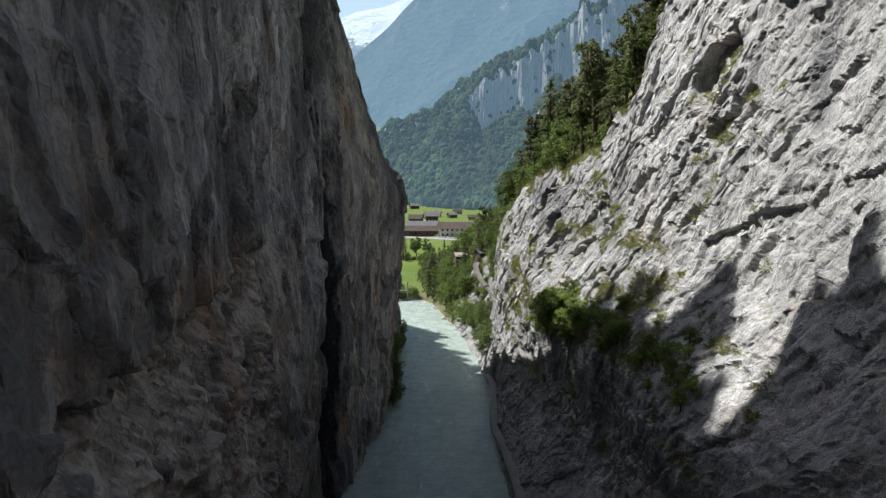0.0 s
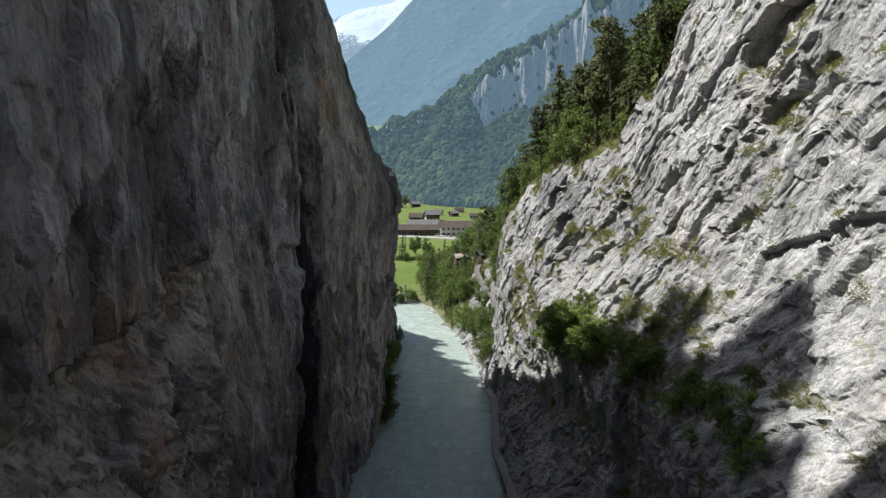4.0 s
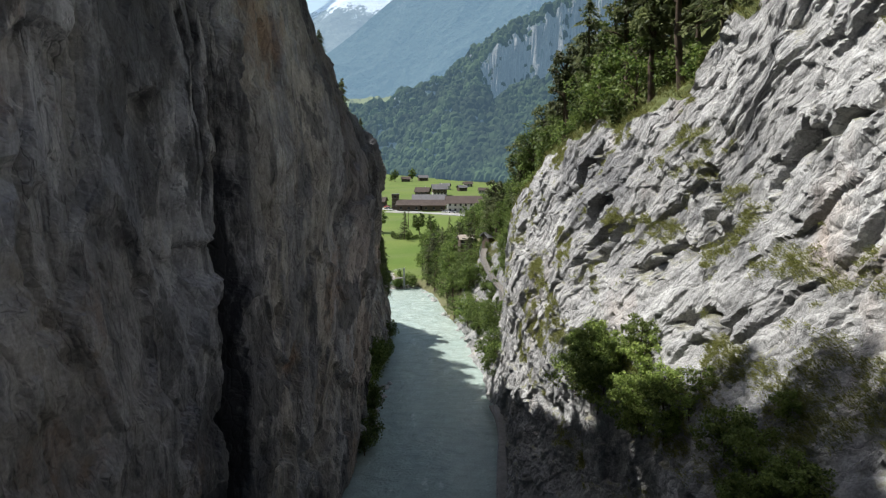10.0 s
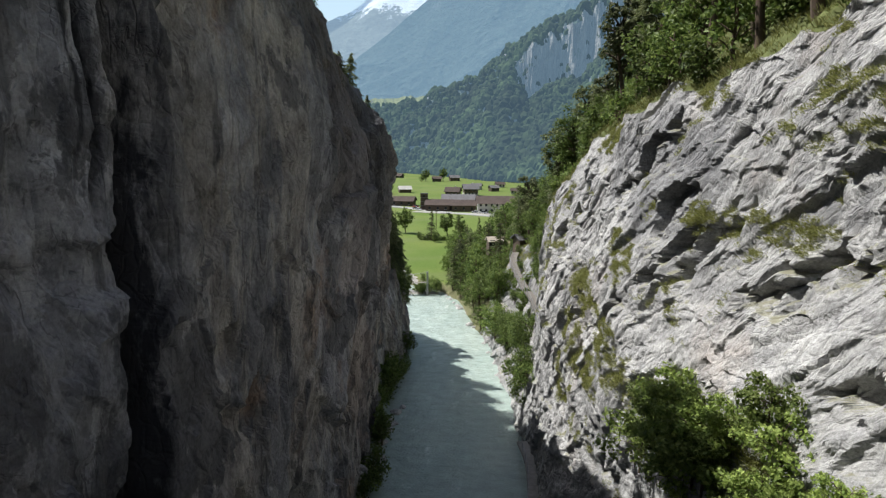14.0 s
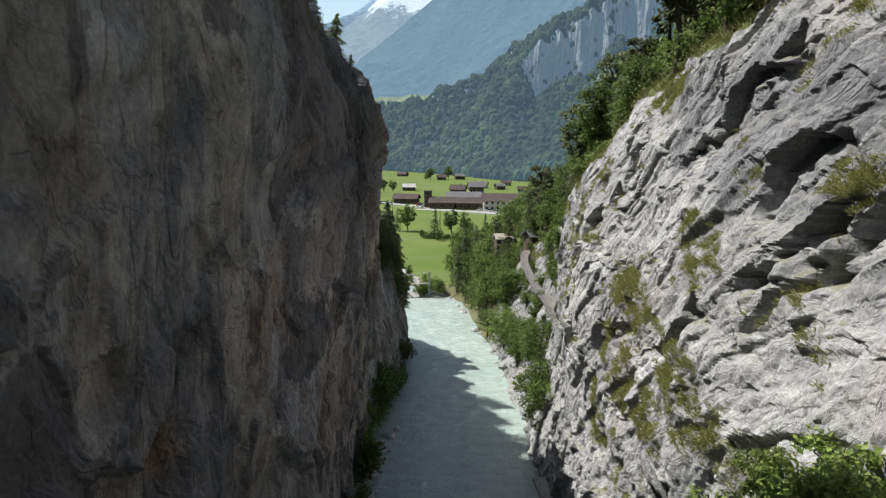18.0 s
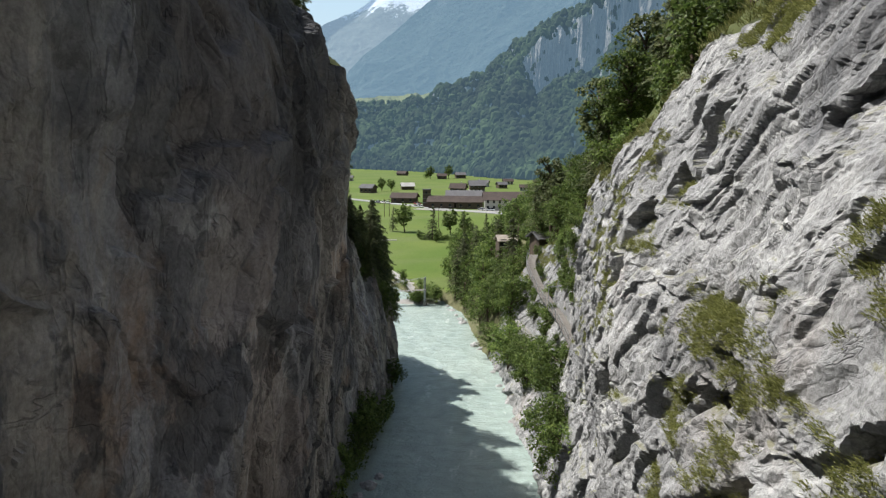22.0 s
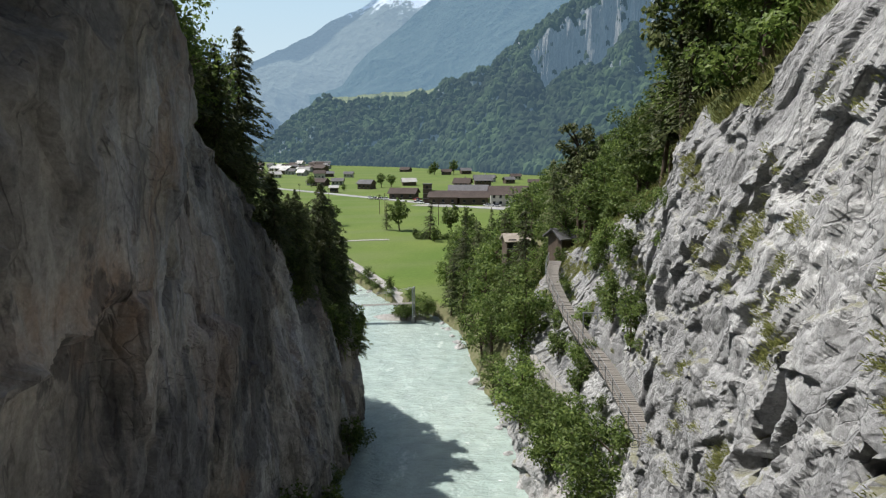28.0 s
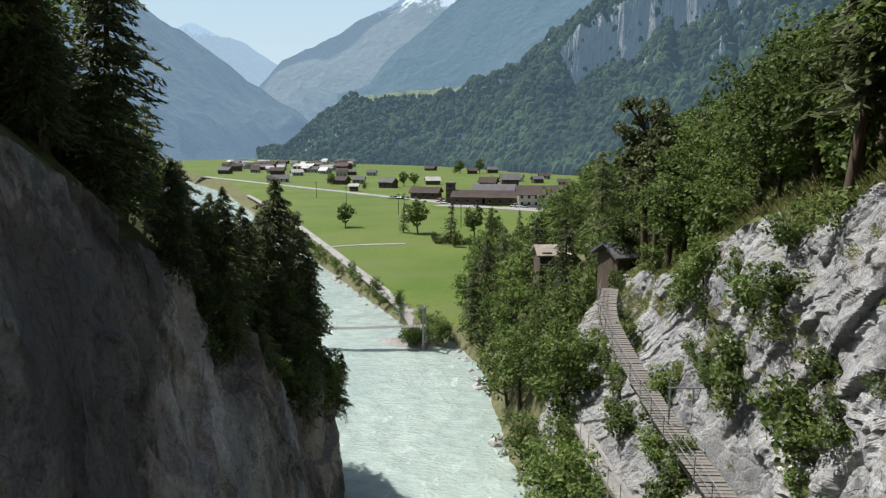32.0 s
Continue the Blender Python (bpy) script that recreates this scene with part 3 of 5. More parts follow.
def left_relief(y, z):
    """Upright flutes and slabs, with a narrow deep crevice, and a slab broken off above a low rough bed at the near end."""
    wob = 1.2 * fbm(y * 0.05, z * 0.05, 0, 41, 3)
    yy = y + wob + 0.06 * z
    d = 0.7 * fbm(y * 0.05, z * 0.04, 0, 42, 3)
    d = d + 0.22 * ridged(yy * 0.12, z * 0.025, 0, 43, 2, 0.5)
    wy, wz = yy + 0.8 * fbm(yy * 0.4, z * 0.2, 0, 51, 3), z + 1.8 * fbm(yy * 0.3, z * 0.2, 0, 52, 3)
    d = d + 0.55 * facets(wy / 4.4, wz / 11.0, 53, 1.0, 0.04)
    d = d + 0.6 * facets(wy / 8.5 + 0.3, wz / 19.0, 61, 0.9, 0.03) * smooth(88, 100, y)
    d = d + 0.24 * facets(wy / 1.8, wz / 4.4, 54, 1.2, 0.06)
    d = d + 0.10 * facets(y / 1.2, z / 1.7, 55, 1.3, 0.10)
    d = d + 0.03 * facets(wy / 0.6, z / 0.9, 57, 1.3, 0.14)
    rough = smooth(-0.1, 0.5, fbm(y * 0.07 + 3, z * 0.05, 0, 56, 2))
    d = d + rough * 0.10 * ridged(yy * 0.5, z * 0.12, 0.5, 44, 4, 0.55) + 0.04 * fbm(y * 1.4, z * 0.9, 1.1, 46, 3)
    crack = ridged(yy * 0.08 + 2, z * 0.02, 0.7, 48, 2, 0.4)
    d = d - 0.9 * smooth(1.16, 1.32, crack)
    # hollows with a sharp upper lip
    pocket = fbm(yy * 0.14, z * 0.13, 2.2, 49, 3)
    d = d - 0.7 * smooth(0.62, 0.72, pocket)
    cy = crevice_y(z)
    wide = 0.36 + 0.25 * smooth(28, 40, z)
    d = d - 3.4 * np.exp(-(np.abs(y - cy) / wide) ** 4) - 0.65 * smooth(-5, -0.5, y - cy) * smooth(0.4, 0.0, y - cy)
    d = d - 1.6 * np.exp(-(np.abs(y - cy + 1.7) / 0.22) ** 2) * smooth(30, 38, z)
    d = d + 0.7 * smooth(0.2, 0.8, y - cy) * smooth(9, 3, y - cy)
    # the broken edge: thin overhang, broken beds below that swell out again
    step = 28.6 + 0.15 * (y - 24) + 0.9 * fbm(y * 0.22, 1.0, 0, 50, 4, 0.6)
    here = smooth(52, 44, y) * smooth(step + 0.1, step - 0.25, z)
    below = step - z
    d = d + here * (-1.1 + 2.1 * smooth(0, 6, below))
    wl = z + 0.08 * y + 0.5 * fbm(y * 0.3, z * 0.4, 0, 58, 3)
    d = d + here * (0.40 * facets(y / 2.4, wl / 0.9, 59, 0.9, 0.06) + 0.20 * facets(y / 0.9, wl / 0.5, 60, 1.1, 0.1))
    return d


def right_x(y, z):
    return right_base(y, z) - right_relief(y, z)


def left_x(y, z):
    return left_base(y, z) + left_relief(y, z)


def wall_grid(rim_y, rim_z, near, fine, nv):
    """Stations and heights of a wall: finer where the camera passes near."""
    ys = np.concatenate([np.arange(-70, near, 1.5), np.arange(near, 162, fine), np.arange(162, 166.1, 0.6)])
    rim = np.interp(ys, rim_y, rim_z)
    v = np.linspace(0, 1, nv) ** 0.88
    Y = np.repeat(ys[:, None], nv, 1)
    return Y, -3 + (rim[:, None] + 3) * v[None]


# wooden walkway along the foot of the right wall, and the lower path
WALK = [(11.2, 124.5, 11.9), (10.9, 128, 12.2), (10.4, 136, 12.8), (9.6, 142, 13.0), (9.0, 147, 13.5), (8.2, 152, 14.7), (8.0, 156, 15.4), (8.8, 160.5, 16.0)]
LOWER = [(11.0, 125.0, 11.6), (10.3, 130.5, 9.8), (9.0, 139, 8.4), (7.4, 148, 7.6), (6.4, 155, 7.6)]
wx, wyy, wzz = np.array(WALK).T

Yr, Zr = wall_grid(RIM_RY, RIM_RZ, 20, 0.125, 400)
Zr = Zr + 1.6 * fbm(Yr * 0.15, 0.5, 0, 61, 4) * smooth(-3, 20, Zr)
Xr = right_x(Yr.ravel(), Zr.ravel()).reshape(Yr.shape)
# beds shear the face up and down too, so that edges overhang
Zr2 = Zr + 0.35 * fbm(Yr * 0.3, Zr * 0.5, 0, 62, 3)
hug = (Yr > 124) & (Yr < 160) & (Zr2 > np.interp(Yr, wyy, wzz) - 0.5) & (Zr2 < np.interp(Yr, wyy, wzz) + 2.4)
Xr = np.where(hug, np.maximum(Xr, np.interp(Yr, wyy, wx) + 0.85), Xr)
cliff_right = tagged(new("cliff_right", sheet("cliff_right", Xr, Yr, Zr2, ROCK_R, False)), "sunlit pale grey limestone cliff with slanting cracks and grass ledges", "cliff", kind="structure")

Yl, Zl = wall_grid(RIM_LY, RIM_LZ, 8, 0.17, 290)
Zl = Zl + 1.6 * fbm(Yl * 0.13, 1.5, 0, 63, 4) * smooth(-3, 25, Zl) * smooth(166, 150, Yl)
Xl = left_x(Yl.ravel(), Zl.ravel()).reshape(Yl.shape)
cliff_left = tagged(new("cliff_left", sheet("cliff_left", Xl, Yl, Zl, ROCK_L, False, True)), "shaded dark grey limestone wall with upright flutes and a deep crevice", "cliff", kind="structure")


# unseen wall behind the start of the flight, added to block skylight
bx, bz = np.meshgrid(np.linspace(-70, 70, 110), np.linspace(-3, 92, 70), indexing="ij")
by = -42 + 2.5 * fbm(bx * 0.06, bz * 0.05, 0, 66, 4) + 0.8 * facets(bx / 4.0, bz / 9.0, 67, 1.0)
tagged(new("cliff_bend", sheet("cliff_bend", bx, by, bz, ROCK_L, False)), "unseen grey rock wall added behind the start to block skylight", "cliff", kind="structure")


# ---- wooded slopes above the rims ----
def slope_from(name, Xe, Ye, Ze, side, rise, reach, label):
    s = np.linspace(0, 1, 46)[None] ** 1.5 * reach
    e = slice(None, None, 3)
    X = Xe[e, None] + side * s
    Y = np.repeat(Ye[e, None], s.shape[1], 1)
    k = np.interp(Y, *rise)
    fade = smooth(0, 4, s)
    Z = Ze[e, None] + k * s + fade * (1.6 * fbm(X * 0.1, Y * 0.1, 0, 71, 4)) - 0.02
    ob = new(name, sheet(name, X, Y, Z, DIRT, True, side < 0))
    return tagged(ob, label, "hillside", kind="structure")


SLOPE_R = (np.array([-70, 40, 80, 110, 150, 166]), np.array([1.1, 1.1, 1.0, 0.95, 0.85, 0.75]))
SLOPE_L = (np.array([-70, 60, 100, 125, 150, 166]), np.array([0.3, 0.4, 0.85, 0.95, 0.75, 0.5]))
slope_from("hillside_right", Xr[:, -1], Yr[:, -1], Zr2[:, -1], 1, SLOPE_R, 150, "steep wooded slope above the sunlit cliff")
slope_from("hillside_left", Xl[:, -1], Yl[:, -1], Zl[:, -1], -1, SLOPE_L, 110, "dark wooded slope on top of the shaded wall")


def rim_right(y):
    i = np.argmin(np.abs(Yr[:, 0] - y))
    return Xr[i, -1], Zr2[i, -1]


def rim_left(y):
    i = np.argmin(np.abs(Yl[:, 0] - y))
    return Xl[i, -1], Zl[i, -1]


# ---- valley floor, one sheet to the horizon, with the river bed sunk in it ----
BANK_Y = np.array([-400, -60, 42, 78, 100, 109, 120, 140, 157, 163, 185, 197, 205, 260, 320, 500, 900])
BANK_R = np.array([8, 8, 8, 9, 10, 10, 8.5, 6.5, 3.4, 1.5, -2.5, -8, -17, -50, -83, -190, -480])
BANK_L = np.array([-14, -14, -14, -13, -12, -12, -12, -12.5, -14, -17, -32, -40, -47, -84, -122, -240, -560])


def ground_z(x, y):
    r, l = np.interp(y, BANK_Y, BANK_R), np.interp(y, BANK_Y, BANK_L)
    out = np.maximum(x - r, l - x)
    base = 2.0 + np.clip((y - 200) * 0.012, 0, 4) + np.clip((y - 533) * 0.005, 0, 4)
    z = -2.5 + (base + 2.5) * smooth(-2.5, 3.0, out)
    hx = np.interp(y, [100, 150, 165, 185, 230, 300, 400, 600, 900], [9, 5, 1.0, -2.5, 2, 14, 60, 190, 330])
    up = np.maximum(x - hx, 0)
    z = z + smooth(110, 165, y) * (np.minimum(up, 11) * 1.25 + np.clip(up - 11, 0, 400) * 0.62) * (1 - smooth(900, 1200, y))
    z = z + 0.10 * fbm(x * 0.05, y * 0.05, 0, 81, 3) + smooth(3, 9, up) * 0.8 * fbm(x * 0.15, y * 0.15, 0, 82, 3)
    return z


gx = np.concatenate([np.linspace(-4200, -420, 26), np.linspace(-400, -84, 60), np.arange(-80, 80, 2.0), np.linspace(84, 400, 60), np.linspace(420, 4200, 26)])
gy = np.concatenate([np.linspace(-1500, -80, 12), np.arange(-70, 90, 8.0), np.arange(92, 330, 2.0), np.linspace(334, 800, 110), np.linspace(820, 4800, 50)])
GX, GY = np.meshgrid(gx, gy, indexing="ij")
GZ = ground_z(GX, GY)


def meadow_material():
    m, nt, b = material("meadow", 0.95)
    a = noise_node(nt, 0.035, 4, 0.55)
    f = noise_node(nt, 1.2, 6, 0.7)
    col = ramp(nt, a, (0.35, (0.080, 0.128, 0.020)), (0.62, (0.112, 0.152, 0.032)))
    strips = noise_node(nt, 0.012, 1, 0.4, (1, 5, 1), (0, 0, 24))
    col = mix(nt, col, (0.112, 0.142, 0.046), ramp(nt, strips, (0.50, 0.0), (0.60, 0.6)))
    col = mix(nt, col, ramp(nt, f, (0.3, 0.8), (0.7, 1.15)), 0.8, "MULTIPLY")
    geo = nt.nodes.new("ShaderNodeNewGeometry")
    sep = nt.nodes.new("ShaderNodeSeparateXYZ")
    nt.links.new(geo.outputs["Normal"], sep.inputs[0])
    col = mix(nt, ramp(nt, f, (0.3, (0.07, 0.08, 0.03)), (0.7, (0.17, 0.16, 0.09))), col, ramp(nt, sep.outputs[2], (0.88, 0.0), (0.96, 1.0)))
    nt.links.new(col, b.inputs["Base Color"])
    bump(nt, b, f, 0.5, 0.1)
    return m


MEADOW = meadow_material()
tagged(new("ground", sheet("ground", GX, GY, GZ, MEADOW, True)), "green mown valley meadow with a sunken river bed", "ground", kind="structure")


def water_material():
    m, nt, b = material("glacial_water", 0.14)
    w1 = noise_node(nt, 0.75, 5, 0.62, (0.6, 1.0, 1))
    w2 = noise_node(nt, 3.0, 4, 0.6, (0.7, 1.0, 1))
    big = noise_node(nt, 0.10, 4, 0.6, (1, 0.3, 1))
    col = ramp(nt, big, (0.3, (0.285, 0.36, 0.33)), (0.7, (0.385, 0.455, 0.41)))
    # ripple light and dark put into the colour, along the bump's wave noise
    col = mix(nt, col, ramp(nt, w1, (0.32, 0.84), (0.66, 1.12)), 0.8, "MULTIPLY")
    foam = noise_node(nt, 0.42, 7, 0.75, (1, 0.4, 1))
    col = mix(nt, col, (0.74, 0.79, 0.76), ramp(nt, foam, (0.59, 0.0), (0.74, 0.8)))
    nt.links.new(col, b.inputs["Base Color"])
    b.inputs["Specular IOR Level"].default_value = 0.3
    bump(nt, b, mix(nt, w1, w2, 0.35), 1.0, 0.55)
    return m


WATER = water_material()
wy = np.concatenate([np.arange(-60, 60, 2.0), np.arange(60, 240, 0.6), np.arange(240, 900, 6)])
wt = np.linspace(0, 1, 60)
Lw, Rw = np.interp(wy, BANK_Y, BANK_L) - 2, np.interp(wy, BANK_Y, BANK_R) + 2
WX = Lw[:, None] * (1 - wt) + Rw[:, None] * wt
WY = np.repeat(wy[:, None], 60, 1)
WZ = 0.10 * fbm(WX * 0.5, WY * 0.28, 0, 91, 3) + 0.05 * ridged(WX * 0.9, WY * 0.5, 0, 92, 3)
tagged(new("water", sheet("water", WX, WY, WZ, WATER, True, True)), "milky turquoise glacial river with white riffles", "river", kind="structure")


# ---- far mountains: each a slope from its foot to its ridge, by bearing (right of north) and height angle ----
EYE = Vector((2.5, 112.0, 26.3))


def forest_rock_material(name, forest, rock, meadow, haze, glow, snow=None, rock_at=0.80, scale=0.02):
    """Woods on the gentler ground, bare rock where it is steep; distance glows with the air's blue."""
    m, nt, b = material(name, 0.95)
    geo = nt.nodes.new("ShaderNodeNewGeometry")
    sep = nt.nodes.new("ShaderNodeSeparateXYZ")
    nt.links.new(geo.outputs["True Normal"], sep.inputs[0])
    n1 = noise_node(nt, scale, 8, 0.7)
    n2 = noise_node(nt, scale * 5, 6, 0.7)
    n3 = noise_node(nt, scale * 2.2, 9, 0.74, (1, 1, 0.35))
    col = ramp(nt, n2, (0.3, tuple(v * 0.55 for v in forest)), (0.7, tuple(v * 1.35 for v in forest)))
    col = mix(nt, col, meadow, ramp(nt, n1, (0.68, 0.0), (0.74, 0.7)))
    rk = ramp(nt, n3, (0.38, tuple(v * 0.35 for v in rock)), (0.52, tuple(v * 1.0 for v in rock)), (0.66, tuple(v * 1.7 for v in rock)))
    st = nt.nodes.new("ShaderNodeMath")
    st.operation = "MULTIPLY_ADD"
    nt.links.new(n1, st.inputs[0])
    st.inputs[1].default_value = 0.35
    nt.links.new(sep.outputs[2], st.inputs[2])
    col = mix(nt, rk, col, ramp(nt, st.outputs[0], (rock_at - 0.12, 0.0), (rock_at, 1.0)))
    if snow:
        pos = nt.nodes.new("ShaderNodeSeparateXYZ")
        nt.links.new(geo.outputs["Position"], pos.inputs[0])
        mr = nt.nodes.new("ShaderNodeMapRange")
        mr.inputs[1].default_value, mr.inputs[2].default_value = snow
        nt.links.new(pos.outputs[2], mr.inputs[0])
        ns = noise_node(nt, scale * 2.2, 9, 0.78, (1, 1, 0.6))
        ad = nt.nodes.new("ShaderNodeMath")
        ad.operation = "ADD"
        nt.links.new(mr.outputs[0], ad.inputs[0])
        nt.links.new(ns, ad.inputs[1])
        col = mix(nt, col, (0.58, 0.62, 0.68), ramp(nt, ad.outputs[0], (0.92, 0.0), (0.97, 0.85)))
    nt.links.new(col, b.inputs["Base Color"])
    bump(nt, b, mix(nt, n2, n1, 0.5), 1.0, 0.34 / scale)
    # air haze put in as an even blue emission of the slopes
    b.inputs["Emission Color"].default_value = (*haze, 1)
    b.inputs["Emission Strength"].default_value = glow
    return m


def range_mesh(name, rows, foot, back, mat, seed, rugged, n_az=220, n_r=90, cliff=None, label=""):
    """rows: bearing, height angle, distance of the ridge; the slope runs from the foot's distance up to it."""
    rows = np.array(rows, float)
    az = np.linspace(rows[0, 0], rows[-1, 0], n_az)
    el, dist = np.interp(az, rows[:, 0], rows[:, 1]), np.interp(az, rows[:, 0], rows[:, 2])
    ft = np.interp(az, [f[0] for f in foot], [f[1] for f in foot])
    top = EYE.z + np.tan(np.radians(el)) * dist
    v = np.concatenate([np.linspace(0, 1, n_r), 1 + np.linspace(0.03, 0.5, 10)])
    A = np.repeat(az[:, None], len(v), 1)
    V = np.repeat(v[None], n_az, 0)
    D = ft[:, None] + (dist - ft)[:, None] * V
    prof = V**1.15
    if cliff is not None:
        prof = cliff(A, np.minimum(V, 1))
    Z = 4 + (top[:, None] - 4) * prof
    Z = np.where(V > 1, top[:, None] - (V - 1) * (dist - ft)[:, None] * back, Z)
    if cliff is not None:
        D = D + (34 * ridged(A * 0.38, Z / 240, 0, seed + 47, 2, 0.5) + 22 * fbm(A * 0.9, Z / 60, 0, seed + 40, 3, 0.6) + 13 * ridged(A * 1.7 + 0.01 * Z, Z / 45, 0, seed + 44, 4, 0.6)) * smooth(0.15, 0.45, V)
    X, Y = EYE.x + np.sin(np.radians(A)) * D, EYE.y + np.cos(np.radians(A)) * D
    w = smooth(0, 0.25, V) * (0.3 + 0.7 * np.abs(1 - V).clip(0, 1)) * rugged
    k = 1.0 / (rugged * 7)
    Z = Z + w * (ridged(X * k, Y * k, 0, seed, 5, 0.5) - 0.3)
    ob = new(name, sheet(name, X, Y, Z, mat, False, True))
    tagged(ob, label, "mountain", kind="structure")
    return X, Y, Z, V


def mid_cliff(A, V):
    """Wooded lower slope, a band of upright rock in buttresses, a wooded top; the band fades out to the west and climbs to the east."""
    k = smooth(1.6, 4.2, A) * (0.72 + 0.28 * smooth(-0.35, 0.15, vnoise(A * 0.55, 1.0, 0, 155)))
    east = smooth(8.0, 11.5, A)
    v0 = 0.74 + 0.07 * vnoise(A * 0.75, 3.0, 0, 151) + 0.035 * vnoise(A * 1.9, 5.0, 0, 152)
    lo = 0.44 + 0.07 * vnoise(A * 0.8, 9.0, 0, 153) + 0.07 * east
    hi = 0.90 + 0.04 * vnoise(A * 1.3, 2.0, 0, 154)
    band = lo * np.minimum(V / v0, 1) + (hi - lo) * smooth(v0, v0 + 0.05, V) + (1 - hi) * np.clip((V - v0 - 0.05) / (1 - v0 - 0.05), 0, 1)
    return (1 - k) * V**1.1 + k * band


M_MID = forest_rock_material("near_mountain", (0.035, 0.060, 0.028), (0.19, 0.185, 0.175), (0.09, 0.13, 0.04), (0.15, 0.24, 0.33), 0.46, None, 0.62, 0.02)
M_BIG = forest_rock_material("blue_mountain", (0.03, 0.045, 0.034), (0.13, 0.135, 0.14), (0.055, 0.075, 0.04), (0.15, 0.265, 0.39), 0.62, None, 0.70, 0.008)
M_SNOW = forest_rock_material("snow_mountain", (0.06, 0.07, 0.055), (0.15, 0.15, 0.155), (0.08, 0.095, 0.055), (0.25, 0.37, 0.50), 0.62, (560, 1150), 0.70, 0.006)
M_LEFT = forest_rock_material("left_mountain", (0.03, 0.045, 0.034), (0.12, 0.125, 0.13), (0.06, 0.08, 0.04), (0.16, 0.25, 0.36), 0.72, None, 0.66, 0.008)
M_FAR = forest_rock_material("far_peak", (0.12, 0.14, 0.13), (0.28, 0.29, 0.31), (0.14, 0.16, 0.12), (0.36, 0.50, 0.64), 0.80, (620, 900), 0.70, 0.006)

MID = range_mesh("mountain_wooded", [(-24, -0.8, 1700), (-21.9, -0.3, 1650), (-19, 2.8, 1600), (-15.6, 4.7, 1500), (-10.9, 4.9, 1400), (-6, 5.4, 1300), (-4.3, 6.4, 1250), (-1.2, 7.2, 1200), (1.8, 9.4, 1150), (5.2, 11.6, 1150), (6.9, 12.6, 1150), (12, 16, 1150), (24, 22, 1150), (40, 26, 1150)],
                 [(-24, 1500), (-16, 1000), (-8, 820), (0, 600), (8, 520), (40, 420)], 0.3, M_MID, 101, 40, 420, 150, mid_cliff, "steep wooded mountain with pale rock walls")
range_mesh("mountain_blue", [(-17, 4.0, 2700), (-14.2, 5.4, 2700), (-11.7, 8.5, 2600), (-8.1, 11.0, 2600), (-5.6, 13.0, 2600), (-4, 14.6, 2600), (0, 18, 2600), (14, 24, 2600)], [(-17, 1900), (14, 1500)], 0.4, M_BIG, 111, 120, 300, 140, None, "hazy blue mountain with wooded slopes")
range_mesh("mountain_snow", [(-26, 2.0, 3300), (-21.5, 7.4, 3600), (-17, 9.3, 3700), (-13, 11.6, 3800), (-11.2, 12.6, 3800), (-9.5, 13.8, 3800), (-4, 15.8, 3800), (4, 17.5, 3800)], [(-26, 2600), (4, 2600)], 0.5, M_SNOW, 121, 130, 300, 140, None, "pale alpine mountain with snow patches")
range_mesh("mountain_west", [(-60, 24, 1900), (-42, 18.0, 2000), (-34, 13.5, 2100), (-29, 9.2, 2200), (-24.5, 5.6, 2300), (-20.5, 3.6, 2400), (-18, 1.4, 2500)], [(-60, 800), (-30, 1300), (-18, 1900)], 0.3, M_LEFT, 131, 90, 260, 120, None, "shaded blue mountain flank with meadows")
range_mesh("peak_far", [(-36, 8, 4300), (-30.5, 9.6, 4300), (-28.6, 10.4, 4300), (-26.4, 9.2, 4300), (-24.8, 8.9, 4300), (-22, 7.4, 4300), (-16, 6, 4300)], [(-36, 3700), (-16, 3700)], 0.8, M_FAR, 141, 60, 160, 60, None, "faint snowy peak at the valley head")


# mown shelf on the crest of the wooded mountain
shelf_rows = slice(int(420 * 8.8 / 64), int(420 * 18.4 / 64))
# takes the mountain's haze glow too
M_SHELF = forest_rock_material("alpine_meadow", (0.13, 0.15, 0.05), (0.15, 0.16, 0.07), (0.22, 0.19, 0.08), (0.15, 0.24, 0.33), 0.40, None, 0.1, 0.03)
sx, sy, sz = (A[shelf_rows, 126:150] for A in MID[:3])
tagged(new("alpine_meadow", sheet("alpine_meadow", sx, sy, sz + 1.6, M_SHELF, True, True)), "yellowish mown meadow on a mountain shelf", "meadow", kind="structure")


# pale summer sky low over the valley head, behind every peak
def sky_backdrop():
    m = bpy.data.materials.new("low_sky")
    m.use_nodes = True
    nt = m.node_tree
    up = calc(nt, "MULTIPLY", axes_of(nt, "Position")[2], 1 / 2200)
    b = nt.nodes["Principled BSDF"]
    b.inputs["Base Color"].default_value, b.inputs["Specular IOR Level"].default_value = (0, 0, 0, 1), 0
    nt.links.new(ramp(nt, up, (0.10, (0.56, 0.66, 0.70)), (0.45, (0.44, 0.59, 0.70)), (0.9, (0.30, 0.48, 0.68))), b.inputs["Emission Color"])
    b.inputs["Emission Strength"].default_value = 1.0
    a, h = np.meshgrid(np.radians(np.linspace(-50, 30, 40)), np.linspace(0, 2200, 12), indexing="ij")
    ob = new("sky_backdrop", sheet("sky_backdrop", 4700 * np.sin(a) * np.cos(h / 4700), 60 + 4700 * np.cos(a) * np.cos(h / 4700), h, m))
    tagged(ob, "pale blue summer sky above the valley head", "sky", kind="structure")


sky_backdrop()


